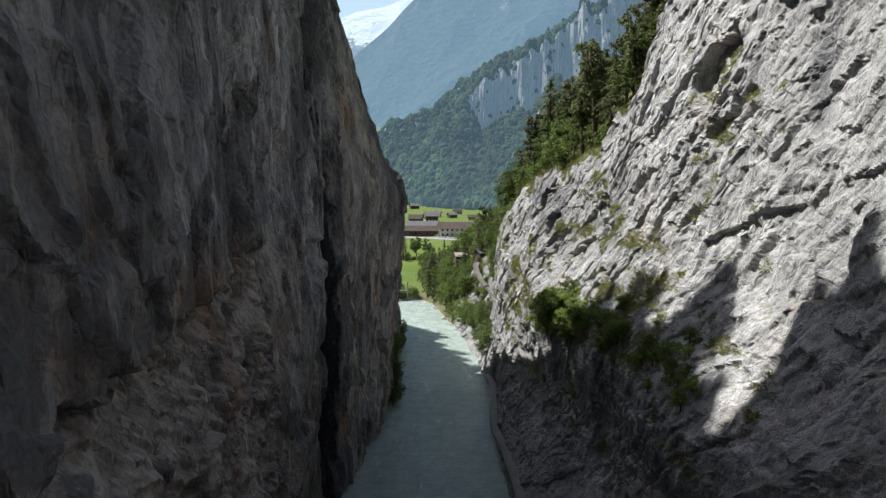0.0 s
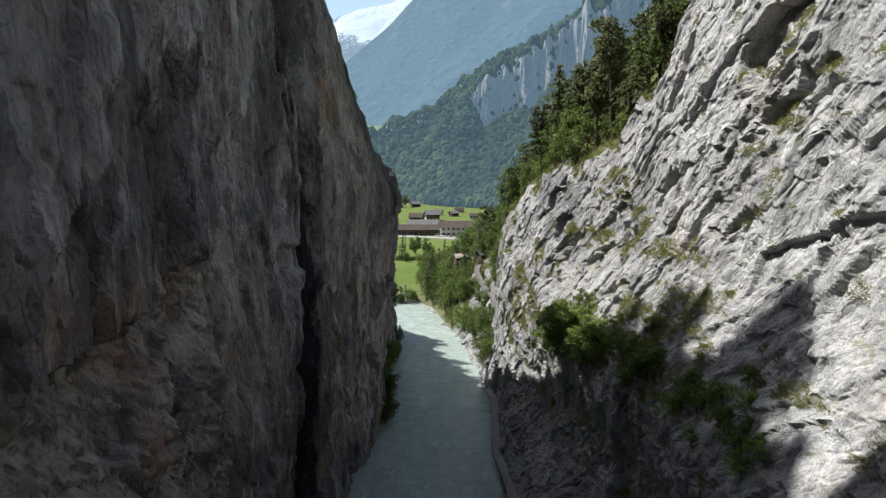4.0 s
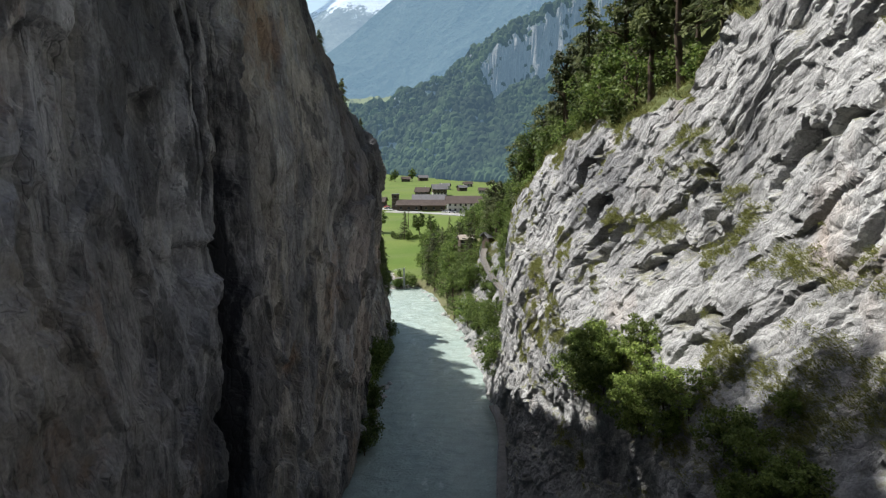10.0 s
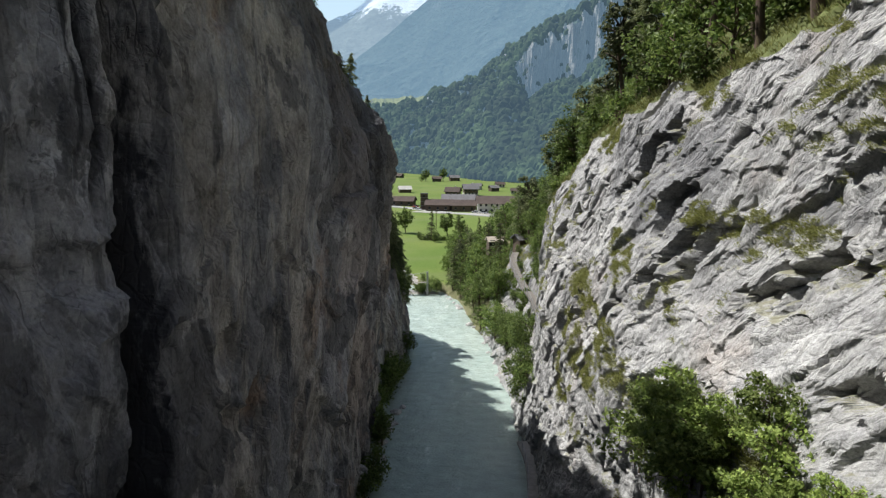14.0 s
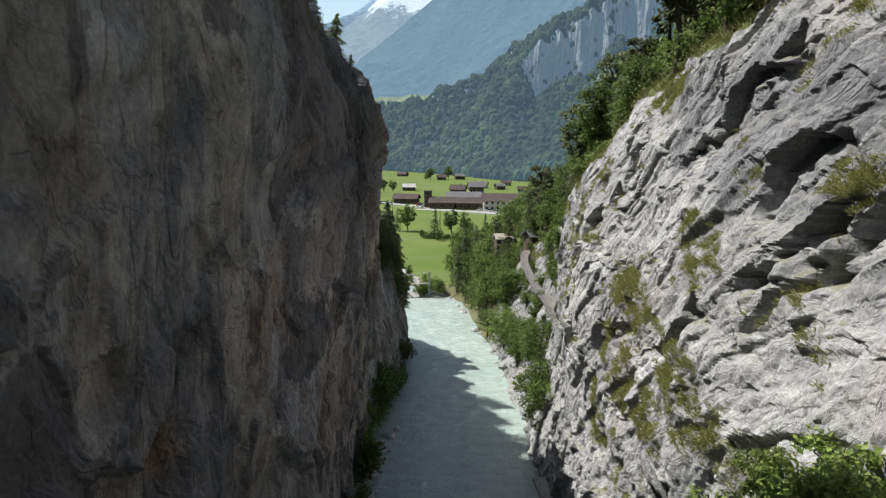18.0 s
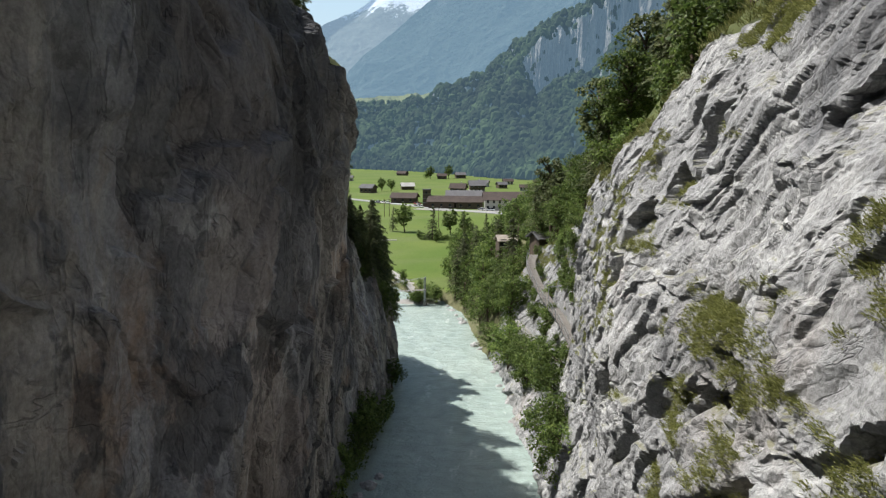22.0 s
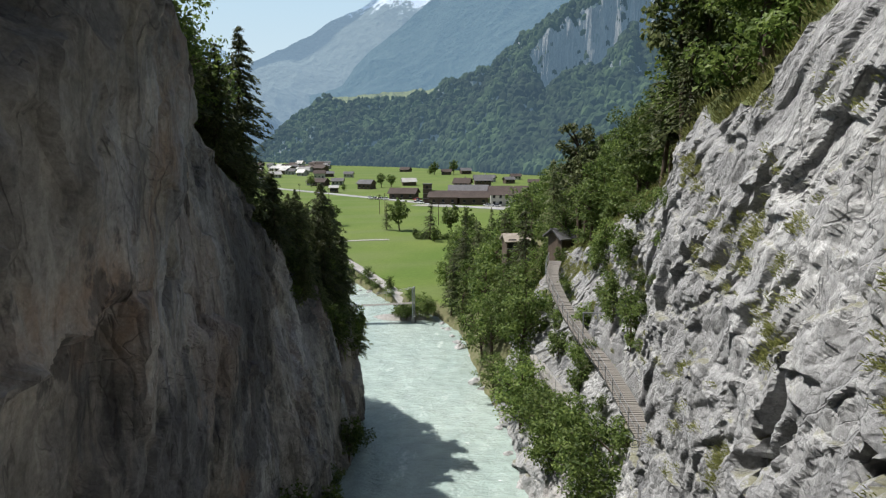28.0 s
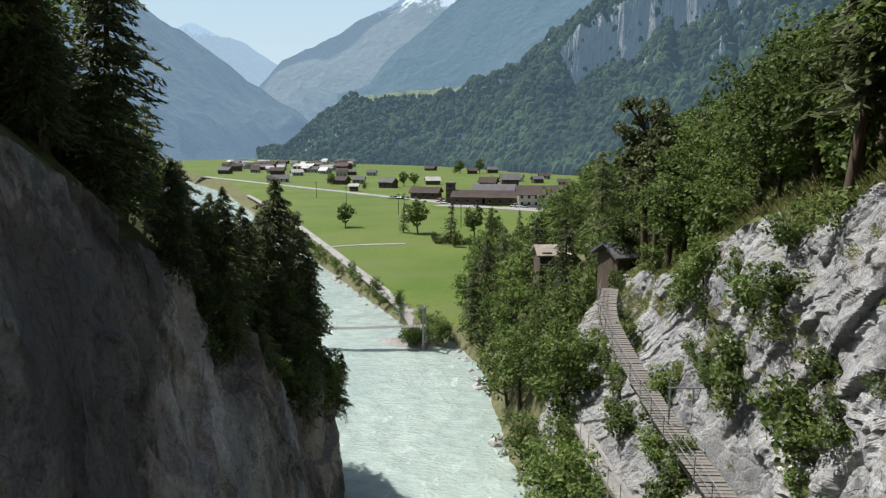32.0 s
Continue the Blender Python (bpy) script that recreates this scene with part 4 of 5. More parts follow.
# ---- trees ----
def leaf_quads(c, size, rs, out=None, lean=0.5, aspect=0.62):
    """Leaf-shaped quads at the centres c; out: directions that they tend to face."""
    n = len(c)
    a = rs.normal(size=(n, 3))
    if out is not None:
        a = a + lean * 2.0 * out
    a /= np.linalg.norm(a, axis=1, keepdims=True) + 1e-9
    b = rs.normal(size=(n, 3))
    b -= a * (a * b).sum(1, keepdims=True)
    b /= np.linalg.norm(b, axis=1, keepdims=True) + 1e-9
    d = np.cross(a, b)
    s = np.asarray(size)[:, None]
    bend = a * s * 0.18
    V = np.stack([c - b * s, c - d * s * aspect + bend, c + b * s, c + d * s * aspect + bend], 1).reshape(-1, 3)
    return V, np.arange(4 * n).reshape(n, 4)


def ellipsoid_clumps(rs, n, centre, axes, shell=0.45):
    p = rs.normal(size=(n, 3))
    p /= np.linalg.norm(p, axis=1, keepdims=True)
    p *= (rs.random(n) ** shell)[:, None]
    lump = 1 + 0.28 * vnoise(p[:, 0] * 1.7 + 9 * rs.random(), p[:, 1] * 1.7, p[:, 2] * 1.7, int(rs.integers(999)))
    return centre + p * np.array(axes) * lump[:, None]


def broadleaf(name, h, r, seed, clumps, leaves, size, leaf=None, bare=0.22, tight=1.0):
    """Trunk with limbs that end in clumps of leaves."""
    rs = np.random.default_rng(seed)
    cz = bare * h + (1 - bare) * h * 0.5
    C = ellipsoid_clumps(rs, clumps, (0, 0, cz), (r, r, (1 - bare) * h * 0.52))
    C = C[rs.random(len(C)) > 0.08]
    C[:, 2] = np.maximum(C[:, 2], 0.08 * h)
    lines = [([(0, 0, -0.4), (0.02 * h, 0, 0.3 * h), (0.0, 0.02 * h, 0.55 * h), (0.01 * h, 0, 0.86 * h)], [0.028 * h, 0.020 * h, 0.014 * h, 0.004 * h])]
    for c in C[:: max(1, len(C) // 14)]:
        z0 = min(0.75 * h, max(0.18 * h, c[2] - 0.55 * math.hypot(c[0], c[1])))
        m = (c[0] * 0.5, c[1] * 0.5, z0 * 0.45 + c[2] * 0.55 + 0.1)
        lines.append(([(0.01 * h, 0.01 * h, z0), m, tuple(c)], [0.010 * h, 0.007 * h, 0.002 * h]))
    cr = (0.20 * r + 0.25) * tight
    P = np.repeat(C, leaves, 0)
    off = rs.normal(size=P.shape)
    off *= (cr * rs.random(len(P)) ** 0.4 / np.linalg.norm(off, axis=1))[:, None]
    off[:, 2] *= 0.7
    out = off / (np.linalg.norm(off, axis=1, keepdims=True) + 1e-9) + np.array([0, 0, 0.8])
    V, F = leaf_quads(P + off, size * (0.6 + 0.8 * rs.random(len(P))), rs, out, 0.6)
    root = thing(name, "", "tree")
    part("trunk", tubes_mesh("trunk", lines, BARK, 6 if h > 4 else 4), root)
    part("crown", mesh_of("crown", V, F, leaf or LEAF), root)
    return root


def conifer(name, h, r, seed, whorls, arms, sprays, bare=0.10, ragged=0.25, power=0.85):
    """Spruce or fir: drooping whorls of branches hung with needle sprays."""
    rs = np.random.default_rng(seed)
    lines = [([(0, 0, -0.4), (0, 0, 0.4 * h), (0.01 * h, 0, 0.75 * h), (0, 0.005 * h, h)], [0.018 * h, 0.013 * h, 0.007 * h, 0.01])]
    pts, dirs, sizes = [], [], []
    for i in range(whorls):
        t = bare + (0.98 - bare) * (i + rs.random() * 0.6) / whorls
        z0 = t * h
        reach = r * (1 - t) ** power * (1 + 0.15 * math.sin(9 * t + seed))
        for k in range(arms):
            if rs.random() < 0.08:
                continue
            q = 2 * math.pi * (k + rs.random() * 0.9) / arms + i * 1.1
            z = z0 + rs.normal() * 0.35 * h / whorls
            L = max(0.25, reach * (1 - ragged + 2 * ragged * rs.random()))
            d = np.array([math.cos(q), math.sin(q), 0.0])
            droop = 0.35 + 0.6 * (1 - t) * rs.uniform(0.6, 1.2)
            end = np.array([0, 0, z]) + d * L + np.array([0, 0, -droop * L * 0.5 + 0.15])
            if k % 2 == 0 and t < 0.8:
                lines.append(([(0, 0, z), tuple(end)], [0.004 * h, 0.008]))
            side = np.array([-d[1], d[0], 0])
            for u in np.linspace(0.22, 1.0, sprays):
                base = np.array([0, 0, z]) + d * L * u + np.array([0, 0, 0.15 - droop * L * 0.5 * u * u])
                for sgn in (-1, 0, 1):
                    if sgn and rs.random() < 0.15:
                        continue
                    w = 0.30 * L * (1.15 - u) * sgn
                    pts.append(base + side * w + rs.normal(size=3) * 0.06)
                    v = d + 0.75 * sgn * side + np.array([0, 0, -0.55]) + 0.35 * rs.normal(size=3)
                    dirs.append(v / np.linalg.norm(v))
                    sizes.append((0.15 + 0.12 * L * (1.1 - 0.5 * u)) * (8.5 / max(sprays, 8)))
    P, D, S = np.array(pts), np.array(dirs), np.array(sizes)[:, None]
    up = np.array([0, 0, 1.0]) + 0.45 * rs.normal(size=P.shape)
    side = np.cross(D, up)
    side /= np.linalg.norm(side, axis=1, keepdims=True)
    V = np.stack([P - D * S, P - side * S * 0.27 - [0, 0, 0.05], P + D * S, P + side * S * 0.27 - [0, 0, 0.05]], 1).reshape(-1, 3)
    root = thing(name, "", "tree")
    part("trunk", tubes_mesh("trunk", lines, BARK, 5), root)
    part("crown", mesh_of("crown", V, np.arange(len(V)).reshape(-1, 4), NEEDLE), root)
    return root


def pine(name, h, r, seed, clumps, leaves):
    """Tall thin pine: a long bare trunk, uneven flat clumps of needles above."""
    return broadleaf(name, h, r, seed, clumps, leaves, 0.20, NEEDLE, 0.38)


class Stand:
    """One kind of tree: the first stands where it is first planted, the others are copies of it."""

    def __init__(self, roots):
        self.roots, self.used = roots, set()

    def plant(self, x, y, z, scale, label, group, k=None, tilt=3.0):
        k = int(rng.integers(len(self.roots))) if k is None else k
        root = self.roots[k]
        s = scale * rng.uniform(0.9, 1.1)
        m = Matrix.LocRotScale((x, y, z), Euler((radians(rng.normal() * tilt), radians(rng.normal() * tilt), rng.random() * 6.28)), (s, s, s * rng.uniform(0.9, 1.12)))
        if k in self.used:
            ob = copy_thing(root, Matrix())
        else:
            ob = root
            self.used.add(k)
        ob.matrix_basis = m
        return tagged(ob, label, "", group)

    def clear(self):
        for k, root in enumerate(self.roots):
            if k not in self.used:
                for o in (*root.children_recursive, root):
                    bpy.data.objects.remove(o)


SPRUCE = Stand([conifer("spruce_tree", 11, 2.7, 1, 32, 6, 11, 0.08, 0.45, 0.66), conifer("spruce_tree", 13, 2.8, 2, 36, 6, 11, 0.14, 0.5, 0.64), conifer("spruce_tree", 9, 2.6, 3, 26, 6, 11, 0.06, 0.5, 0.6)])
SPRUCEFAR = Stand([conifer("spruce_tree", 10, 2.6, 5, 15, 6, 5, 0.12, 0.4, 0.65), conifer("spruce_tree", 12, 2.7, 6, 17, 6, 5, 0.15, 0.45, 0.6)])
PINE = Stand([pine("pine_tree", 11, 1.9, 11, 46, 34), pine("pine_tree", 9, 1.7, 12, 36, 34), conifer("pine_tree", 10, 1.9, 13, 20, 5, 5, 0.34, 0.5, 0.55)])
BROAD = Stand([broadleaf("broadleaf_tree", 8, 2.7, 21, 82, 36, 0.145), broadleaf("broadleaf_tree", 9.5, 2.6, 22, 86, 36, 0.145, None, 0.28), broadleaf("broadleaf_tree", 7, 2.9, 23, 82, 36, 0.15, None, 0.15)])
BROADFAR = Stand([broadleaf("broadleaf_tree", 8, 2.7, 24, 64, 20, 0.22), broadleaf("broadleaf_tree", 9, 2.7, 25, 64, 20, 0.22, None, 0.2)])
SHRUB = Stand([broadleaf("shrub", 2.4, 1.3, 31, 34, 22, 0.12, None, 0.02), broadleaf("shrub", 1.8, 1.5, 32, 30, 22, 0.12, None, 0.0), broadleaf("shrub", 3.2, 1.3, 33, 40, 22, 0.13, None, 0.08)])
LEDGESHRUB = Stand([broadleaf("shrub", 2.4, 1.4, 34, 44, 52, 0.075, LEDGE_LEAF, 0.02, 0.62), broadleaf("shrub", 1.8, 1.7, 35, 44, 52, 0.075, LEDGE_LEAF, 0.0, 0.62)])
FARTREE = Stand([broadleaf("field_tree", 8, 2.8, 41, 60, 16, 0.34), conifer("field_tree", 10, 2.4, 42, 16, 6, 4), broadleaf("field_tree", 6, 2.6, 43, 46, 16, 0.34, None, 0.1)])

# on the slope above the sunlit cliff
for row, (s0, s1, n) in enumerate([(0.3, 2.0, 64), (2.2, 6, 62), (6, 12, 56), (12, 24, 50)]):
    for i in range(n):
        y = 44 + (168 - 44) * (i + rng.random()) / n
        s = rng.uniform(s0, s1)
        rx, rz = rim_right(y)
        z = rz + float(np.interp(y, *SLOPE_R)) * s - 0.3
        x = rx + s
        near = smooth(96, 122, y)
        if row < 2 and 100 < y < 128 and rng.random() < 0.5:
            continue
        if row == 0 and rng.random() < 0.45:
            SHRUB.plant(x, y, z, rng.uniform(0.8, 1.5), "bright green shrub on the rim of the sunlit cliff", "rim shrubs")
        elif rng.random() < 0.66 - 0.48 * near:
            PINE.plant(x, y, z, rng.uniform(0.75, 1.15), "slender dark pine on the rocky slope above the cliff", "slope pines")
        elif rng.random() < 0.2:
            SPRUCEFAR.plant(x, y, z, rng.uniform(0.5, 0.8), "dark green spruce on the slope above the cliff", "slope spruces")
        else:
            (BROAD if row < 3 and y > 90 else BROADFAR).plant(x, y, z, rng.uniform(0.65, 1.0) * (0.85 + 0.25 * near), "leafy green broadleaf tree above the cliff rim", "slope broadleaf trees")

# on the right bank and the hillside behind it
placed = []
for i in range(1500):
    y = rng.uniform(113, 330)
    bank = float(np.interp(y, BANK_Y, BANK_R))
    far = smooth(165, 250, y)
    x = bank + 0.4 + rng.random() ** 1.3 * (6.5 + 44 * smooth(155, 175, y))
    if y < 160 and x > float(np.interp(y, wyy, wx)) - 1.6:
        continue
    if y > 190 and x < -8.0 or y > 318 and x < 2:
        continue
    if any((x - a) ** 2 + (y - b) ** 2 < (2.1 + 1.7 * far) ** 2 for a, b in placed) or (abs(x - 5.1) < 4.0 and 174 < y < 187):
        continue
    if 123 < y < 152 and x > float(np.interp(y, [125, 130.5, 139, 148, 155], [11.0, 10.3, 9.0, 7.4, 6.4])) - 0.9 or 6 < x < 14 and 156 < y < 168:
        continue
    placed.append((x, y))
    z = float(ground_z(np.array([x]), np.array([y]))[0]) if y > 150 else None
    if z is None:
        # foot of the bank below the walkway
        t = np.clip((x - bank) / max(1.0, float(np.interp(y, wyy, wx)) - 1.0 - bank), 0, 1)
        z = 0.3 + 8.0 * t
    sc = rng.uniform(0.6, 1.08) if y < 160 else rng.uniform(0.7, 1.05)
    if y > 250:
        FARTREE.plant(x, y, z - 0.3, sc * 1.05, "rounded green tree in the wood beside the meadow", "wood edge trees")
    elif rng.random() < 0.13 and y > 150:
        SPRUCEFAR.plant(x, y, z - 0.3, sc, "dark spruce among broadleaf trees on the river bank", "bank spruces")
    else:
        (BROAD if y < 172 else BROADFAR).plant(x, y, z - 0.3, sc, "dense green broadleaf tree on the steep river bank", "bank trees")
    if len(placed) >= 230:
        break

# on top of the shaded wall
for row, (s0, s1, n) in enumerate([(0.2, 1.6, 44), (1.6, 5, 36), (5, 11, 30), (11, 22, 22)]):
    for i in range(n):
        y = 92 + (164 - 92) * (i + rng.random()) / n
        s = rng.uniform(s0, s1)
        lx, lz = rim_left(y)
        if y > 116:
            s = s + 1.3
        z = lz + float(np.interp(y, *SLOPE_L)) * s - 0.3
        if y < 119:
            if row == 0 and rng.random() < 0.35:
                SPRUCE.plant(lx - s, y, z, rng.uniform(0.2, 0.34), "small spruce on the edge of the shaded wall", "edge spruces", None, 8)
        elif y < 125 and row == 0:
            SHRUB.plant(lx - s, y, z, rng.uniform(0.6, 1.0), "small dark shrub on the edge of the shaded wall", "edge shrubs")
        elif rng.random() < 0.72:
            (SPRUCE if row < 2 else SPRUCEFAR).plant(lx - s, y, z, rng.uniform(0.5, 0.95), "dark spruce leaning over the shaded rock wall", "wall top spruces", None, 5)
        else:
            BROAD.plant(lx - s, y, z, rng.uniform(0.55, 0.85), "broadleaf tree in shade on top of the rock wall", "wall top broadleaf trees")
for x, y, z, sc in ((-13.6, 152, 9.0, 1.12), (-14.6, 156.5, 8.0, 1.0), (-12.8, 148, 10.5, 0.85), (-16.5, 160, 5.5, 0.9), (-15.5, 153.5, 9.5, 1.05)):
    SPRUCE.plant(x, y, z, sc, "tall dark spruce at the end of the rock wall", "wall end spruces", 0)

for i in range(20):
    y = rng.uniform(138, 158)
    z = float(np.interp(y, RIM_LY, RIM_LZ)) * rng.uniform(0.72, 1.0)
    x = float(left_x(np.array([y]), np.array([z]))[0])
    if rng.random() < 0.55:
        SHRUB.plant(x + 0.1, y, z - 0.2, rng.uniform(0.6, 1.2), "dark shrub hanging on the shaded rock", "hanging shrubs")
    else:
        SPRUCE.plant(x - 0.1, y, z - 0.3, rng.uniform(0.3, 0.62), "small dark spruce on a ledge of the shaded wall", "ledge spruces", None, 6)
for i in range(26):
    y = rng.uniform(20, 78)
    lx, lz = rim_left(y)
    SPRUCEFAR.plant(lx - rng.uniform(0.3, 3), y, lz, rng.uniform(0.5, 1.0), "dark spruce high on the rim of the shaded wall", "rim spruces")

# shrubs at the foot of the shaded wall, on the ledge of the sunlit cliff and among its upper rocks
for i in range(34):
    y = rng.uniform(98, 150)
    x = float(left_x(np.array([y]), np.array([1.0]))[0])
    SHRUB.plant(x + rng.uniform(0.0, 1.3), y, rng.uniform(0.1, 1.2), rng.uniform(0.8, 1.3), "dark shrub at the foot of the shaded wall by the water", "wall foot shrubs")


def on_right(y, z):
    return float(right_x(np.array([y]), np.array([z]))[0])


for i in range(74):
    y = rng.uniform(36, 74)
    z = 20.6 + 0.12 * (76 - max(y, 44)) + rng.normal() * 1.0
    LEDGESHRUB.plant(on_right(y, z) - 0.1, y, z - 0.2, rng.uniform(0.45, 0.95) * (0.75 if y < 48 else 1.0 + 0.45 * smooth(60, 66, y)), "leafy shrub growing on a ledge of the sunlit cliff", "ledge shrubs")
for i in range(112):
    y = rng.uniform(127, 164)
    z = rng.uniform(9, float(np.interp(y, RIM_RY, RIM_RZ)) - 0.5)
    if abs(z - float(np.interp(y, wyy, wzz)) - 0.8) < 1.6 and y < 160:
        continue
    SHRUB.plant(on_right(y, z) - 0.05, y, z - 0.2, rng.uniform(0.3, 0.85), "green shrub rooted in cracks of the pale rock", "rock shrubs")
# single trees on the meadow
for x, y, sc, k in ((-53.4, 301, 1.0, 0), (-29.0, 291, 1.35, 0), (-33.5, 292, 0.85, 1), (-17.3, 273, 1.25, 1), (-12, 285, 1.1, 0), (-8, 300, 1.1, 2), (-15.5, 268, 0.6, 2), (-22, 276, 0.45, 2), (-68, 500, 1.1, 0), (-74, 498, 1.0, 0), (-92, 470, 0.7, 2), (-121, 500, 1.0, 0), (-60, 690, 1.4, 0), (-64, 694, 1.3, 2), (-43, 702, 1.5, 0)):
    FARTREE.plant(x, y, float(ground_z(np.array([x]), np.array([float(y)]))[0]) - 0.2, sc, "single tree on the mown meadow", "meadow trees", k)
for i in range(26):
    y = 200 + 3.2 * i
    x = float(np.interp(y, BANK_Y, BANK_R)) + rng.uniform(0.2, 2.2)
    SHRUB.plant(x, y, 1.2, rng.uniform(0.6, 1.2), "low willow shrub on the gravel river bank", "bank shrubs")
for i in range(14):
    SHRUB.plant(-8.5 - 6.0 * rng.random(), 193.5 + 4.0 * rng.random(), 0.6, rng.uniform(0.6, 1.1), "green shrub on a small gravel bar", "gravel bar shrubs")
for i in range(18):
    x = -22 + 14 * rng.random()
    SHRUB.plant(x, 272 + 0.25 * (x + 22) + rng.random(), 2.5, rng.uniform(0.5, 0.8), "low hedge shrub on the meadow", "hedge shrubs")
for x, y, sc in ((3.2, 179.2, 0.72), (5.6, 178.6, 0.66), (7.6, 179.8, 0.72), (1.4, 181, 0.75)):
    BROADFAR.plant(x, y, float(ground_z(np.array([x]), np.array([y]))[0]) - 0.2, sc, "young broadleaf tree in front of the hut", "hut trees")
for st in (SPRUCE, SPRUCEFAR, PINE, BROAD, BROADFAR, SHRUB, LEDGESHRUB, FARTREE):
    st.clear()


# ---- woods on the mountain, too many to count ----
def far_woods():
    X, Y, Z, V = MID
    gy, gx = np.gradient(Z)
    rs = np.random.default_rng(5)
    i = rs.integers(1, X.shape[0] - 2, 60000)
    j = rs.integers(1, X.shape[1] - 12, 60000)
    f, g = rs.random(60000), rs.random(60000)
    P = np.stack([A[i, j] * (1 - f) * (1 - g) + A[i + 1, j] * f * (1 - g) + A[i, j + 1] * (1 - f) * g + A[i + 1, j + 1] * f * g for A in (X, Y, Z)], 1)
    span = np.hypot(X[i, j + 1] - X[i, j], Y[i, j + 1] - Y[i, j])
    steep = np.abs(Z[i, j + 1] - Z[i, j]) / np.maximum(span, 0.1)
    dist = np.hypot(P[:, 0] - EYE.x, P[:, 1] - EYE.y)
    keep = (steep < 1.35) & (vnoise(P[:, 0] * 0.006, P[:, 1] * 0.006, 0, 161) < 0.85) & (rs.random(60000) < np.clip(500 / dist, 0, 1) ** 0.6)
    bear = np.degrees(np.arctan2(P[:, 0] - EYE.x, P[:, 1] - EYE.y))
    shelf = (bear > -15.2) & (bear < -5.6) & (V[i, j] > 0.84 + 0.03 * vnoise(bear * 1.5, 0, 0, 162))
    P = P[keep & ~shelf][:22000]
    n = len(P)
    h = rs.uniform(6, 13, n) * (0.8 + 0.4 * rs.random(n))
    r = h * rs.uniform(0.30, 0.62, n)
    k = 5
    ang = np.arange(k) * 2 * np.pi / k
    jit = rs.uniform(0.65, 1.3, (n, k))
    low = P[:, None] + np.stack([np.cos(ang)[None] * r[:, None] * jit, np.sin(ang)[None] * r[:, None] * jit, h[:, None] * (0.05 + 0.2 * rs.random((n, k)))], -1)
    mid_ = P[:, None] + np.stack([np.cos(ang + 0.5)[None] * r[:, None] * 0.8 * jit[:, ::-1], np.sin(ang + 0.5)[None] * r[:, None] * 0.8 * jit[:, ::-1], h[:, None] * (0.55 + 0.3 * rs.random((n, k)))], -1)
    tip = P + np.stack([rs.normal(size=n) * 0.3, rs.normal(size=n) * 0.3, h], -1)
    W = np.concatenate([low, mid_, tip[:, None]], 1).reshape(-1, 3)
    b = (np.arange(n) * (2 * k + 1))[:, None, None]
    q = np.arange(k)
    q2 = (q + 1) % k
    tri = np.concatenate([np.stack([q, q2, k + q], 1), np.stack([q2, k + q2, k + q], 1), np.stack([k + q, k + q2, np.full(k, 2 * k)], 1)])
    F = (tri[None] + b).reshape(-1, 3)
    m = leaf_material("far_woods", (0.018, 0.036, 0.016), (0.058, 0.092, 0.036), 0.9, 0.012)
    # trees emit a faint blue that stands for the haze before them
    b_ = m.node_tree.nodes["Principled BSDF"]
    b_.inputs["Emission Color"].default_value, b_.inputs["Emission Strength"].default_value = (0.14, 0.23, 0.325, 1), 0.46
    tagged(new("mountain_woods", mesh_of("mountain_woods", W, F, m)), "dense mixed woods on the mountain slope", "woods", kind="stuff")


far_woods()


# ---- grass tufts on the ledges ----
def grass_on(name, X, Y, Z, side, n, seed, zlo, zhi, label, need=0.30):
    """Tufts where the rock leans back, in patches."""
    rs = np.random.default_rng(seed)
    dXu, dXv = np.gradient(X)
    dYu, dYv = np.gradient(Y)
    dZu, dZv = np.gradient(Z)
    N = np.cross(np.stack([dXu, dYu, dZu], -1), np.stack([dXv, dYv, dZv], -1))
    N /= np.linalg.norm(N, axis=-1, keepdims=True) + 1e-9
    N *= np.sign(N[..., :1] * side) + 1e-9
    up = N[..., 2]
    good = up + 0.75 * fbm(Y * 0.3, Z * 0.45, 0, seed, 4, 0.7) + 0.25 * fbm(Y * 0.06, Z * 0.1, 0, seed + 9, 2) > need + 0.75
    ledge = np.abs(Z - 21.2 - 0.12 * (76 - np.minimum(Y, 76)) - 1.3 * smooth(72, 82, Y)) < 1.7 + 0.6 * fbm(Y * 0.2, Z * 0.1, 0, seed + 3, 2)
    good |= ledge & (Y > 44) & (Y < 93) & (up > 0.12) & (fbm(Y * 0.3, Z * 0.9, 0, seed + 5, 5, 0.75) > 0.42)
    good &= (Z > zlo) & (Z < zhi) & (Y > 30)
    good &= (Y < 98) | (rs.random(Y.shape) < 0.3)
    idx = np.argwhere(good)
    idx = idx[rs.integers(len(idx), size=n)]
    P = np.stack([A[idx[:, 0], idx[:, 1]] for A in (X, Y, Z)], 1) + rs.normal(size=(n, 3)) * [0.05, 0.12, 0.08]
    k = 16
    base = np.repeat(P, k, 0) + rs.normal(size=(n * k, 3)) * [0.06, 0.16, 0.06]
    L = rs.uniform(0.09, 0.23, n * k)[:, None]
    d = np.stack([side * rs.uniform(0.2, 0.9, n * k), rs.normal(size=n * k) * 0.5, rs.uniform(0.25, 1.0, n * k)], 1)
    d /= np.linalg.norm(d, axis=1, keepdims=True)
    w = np.cross(d, rs.normal(size=(n * k, 3)))
    w /= np.linalg.norm(w, axis=1, keepdims=True)
    w *= 0.017
    mid_ = base + d * L * 0.6
    tip = base + d * L + np.array([side * 0.1, 0, -0.15]) * L
    W = np.stack([base - w * 0.6, mid_ - w, tip, mid_ + w], 1).reshape(-1, 3)
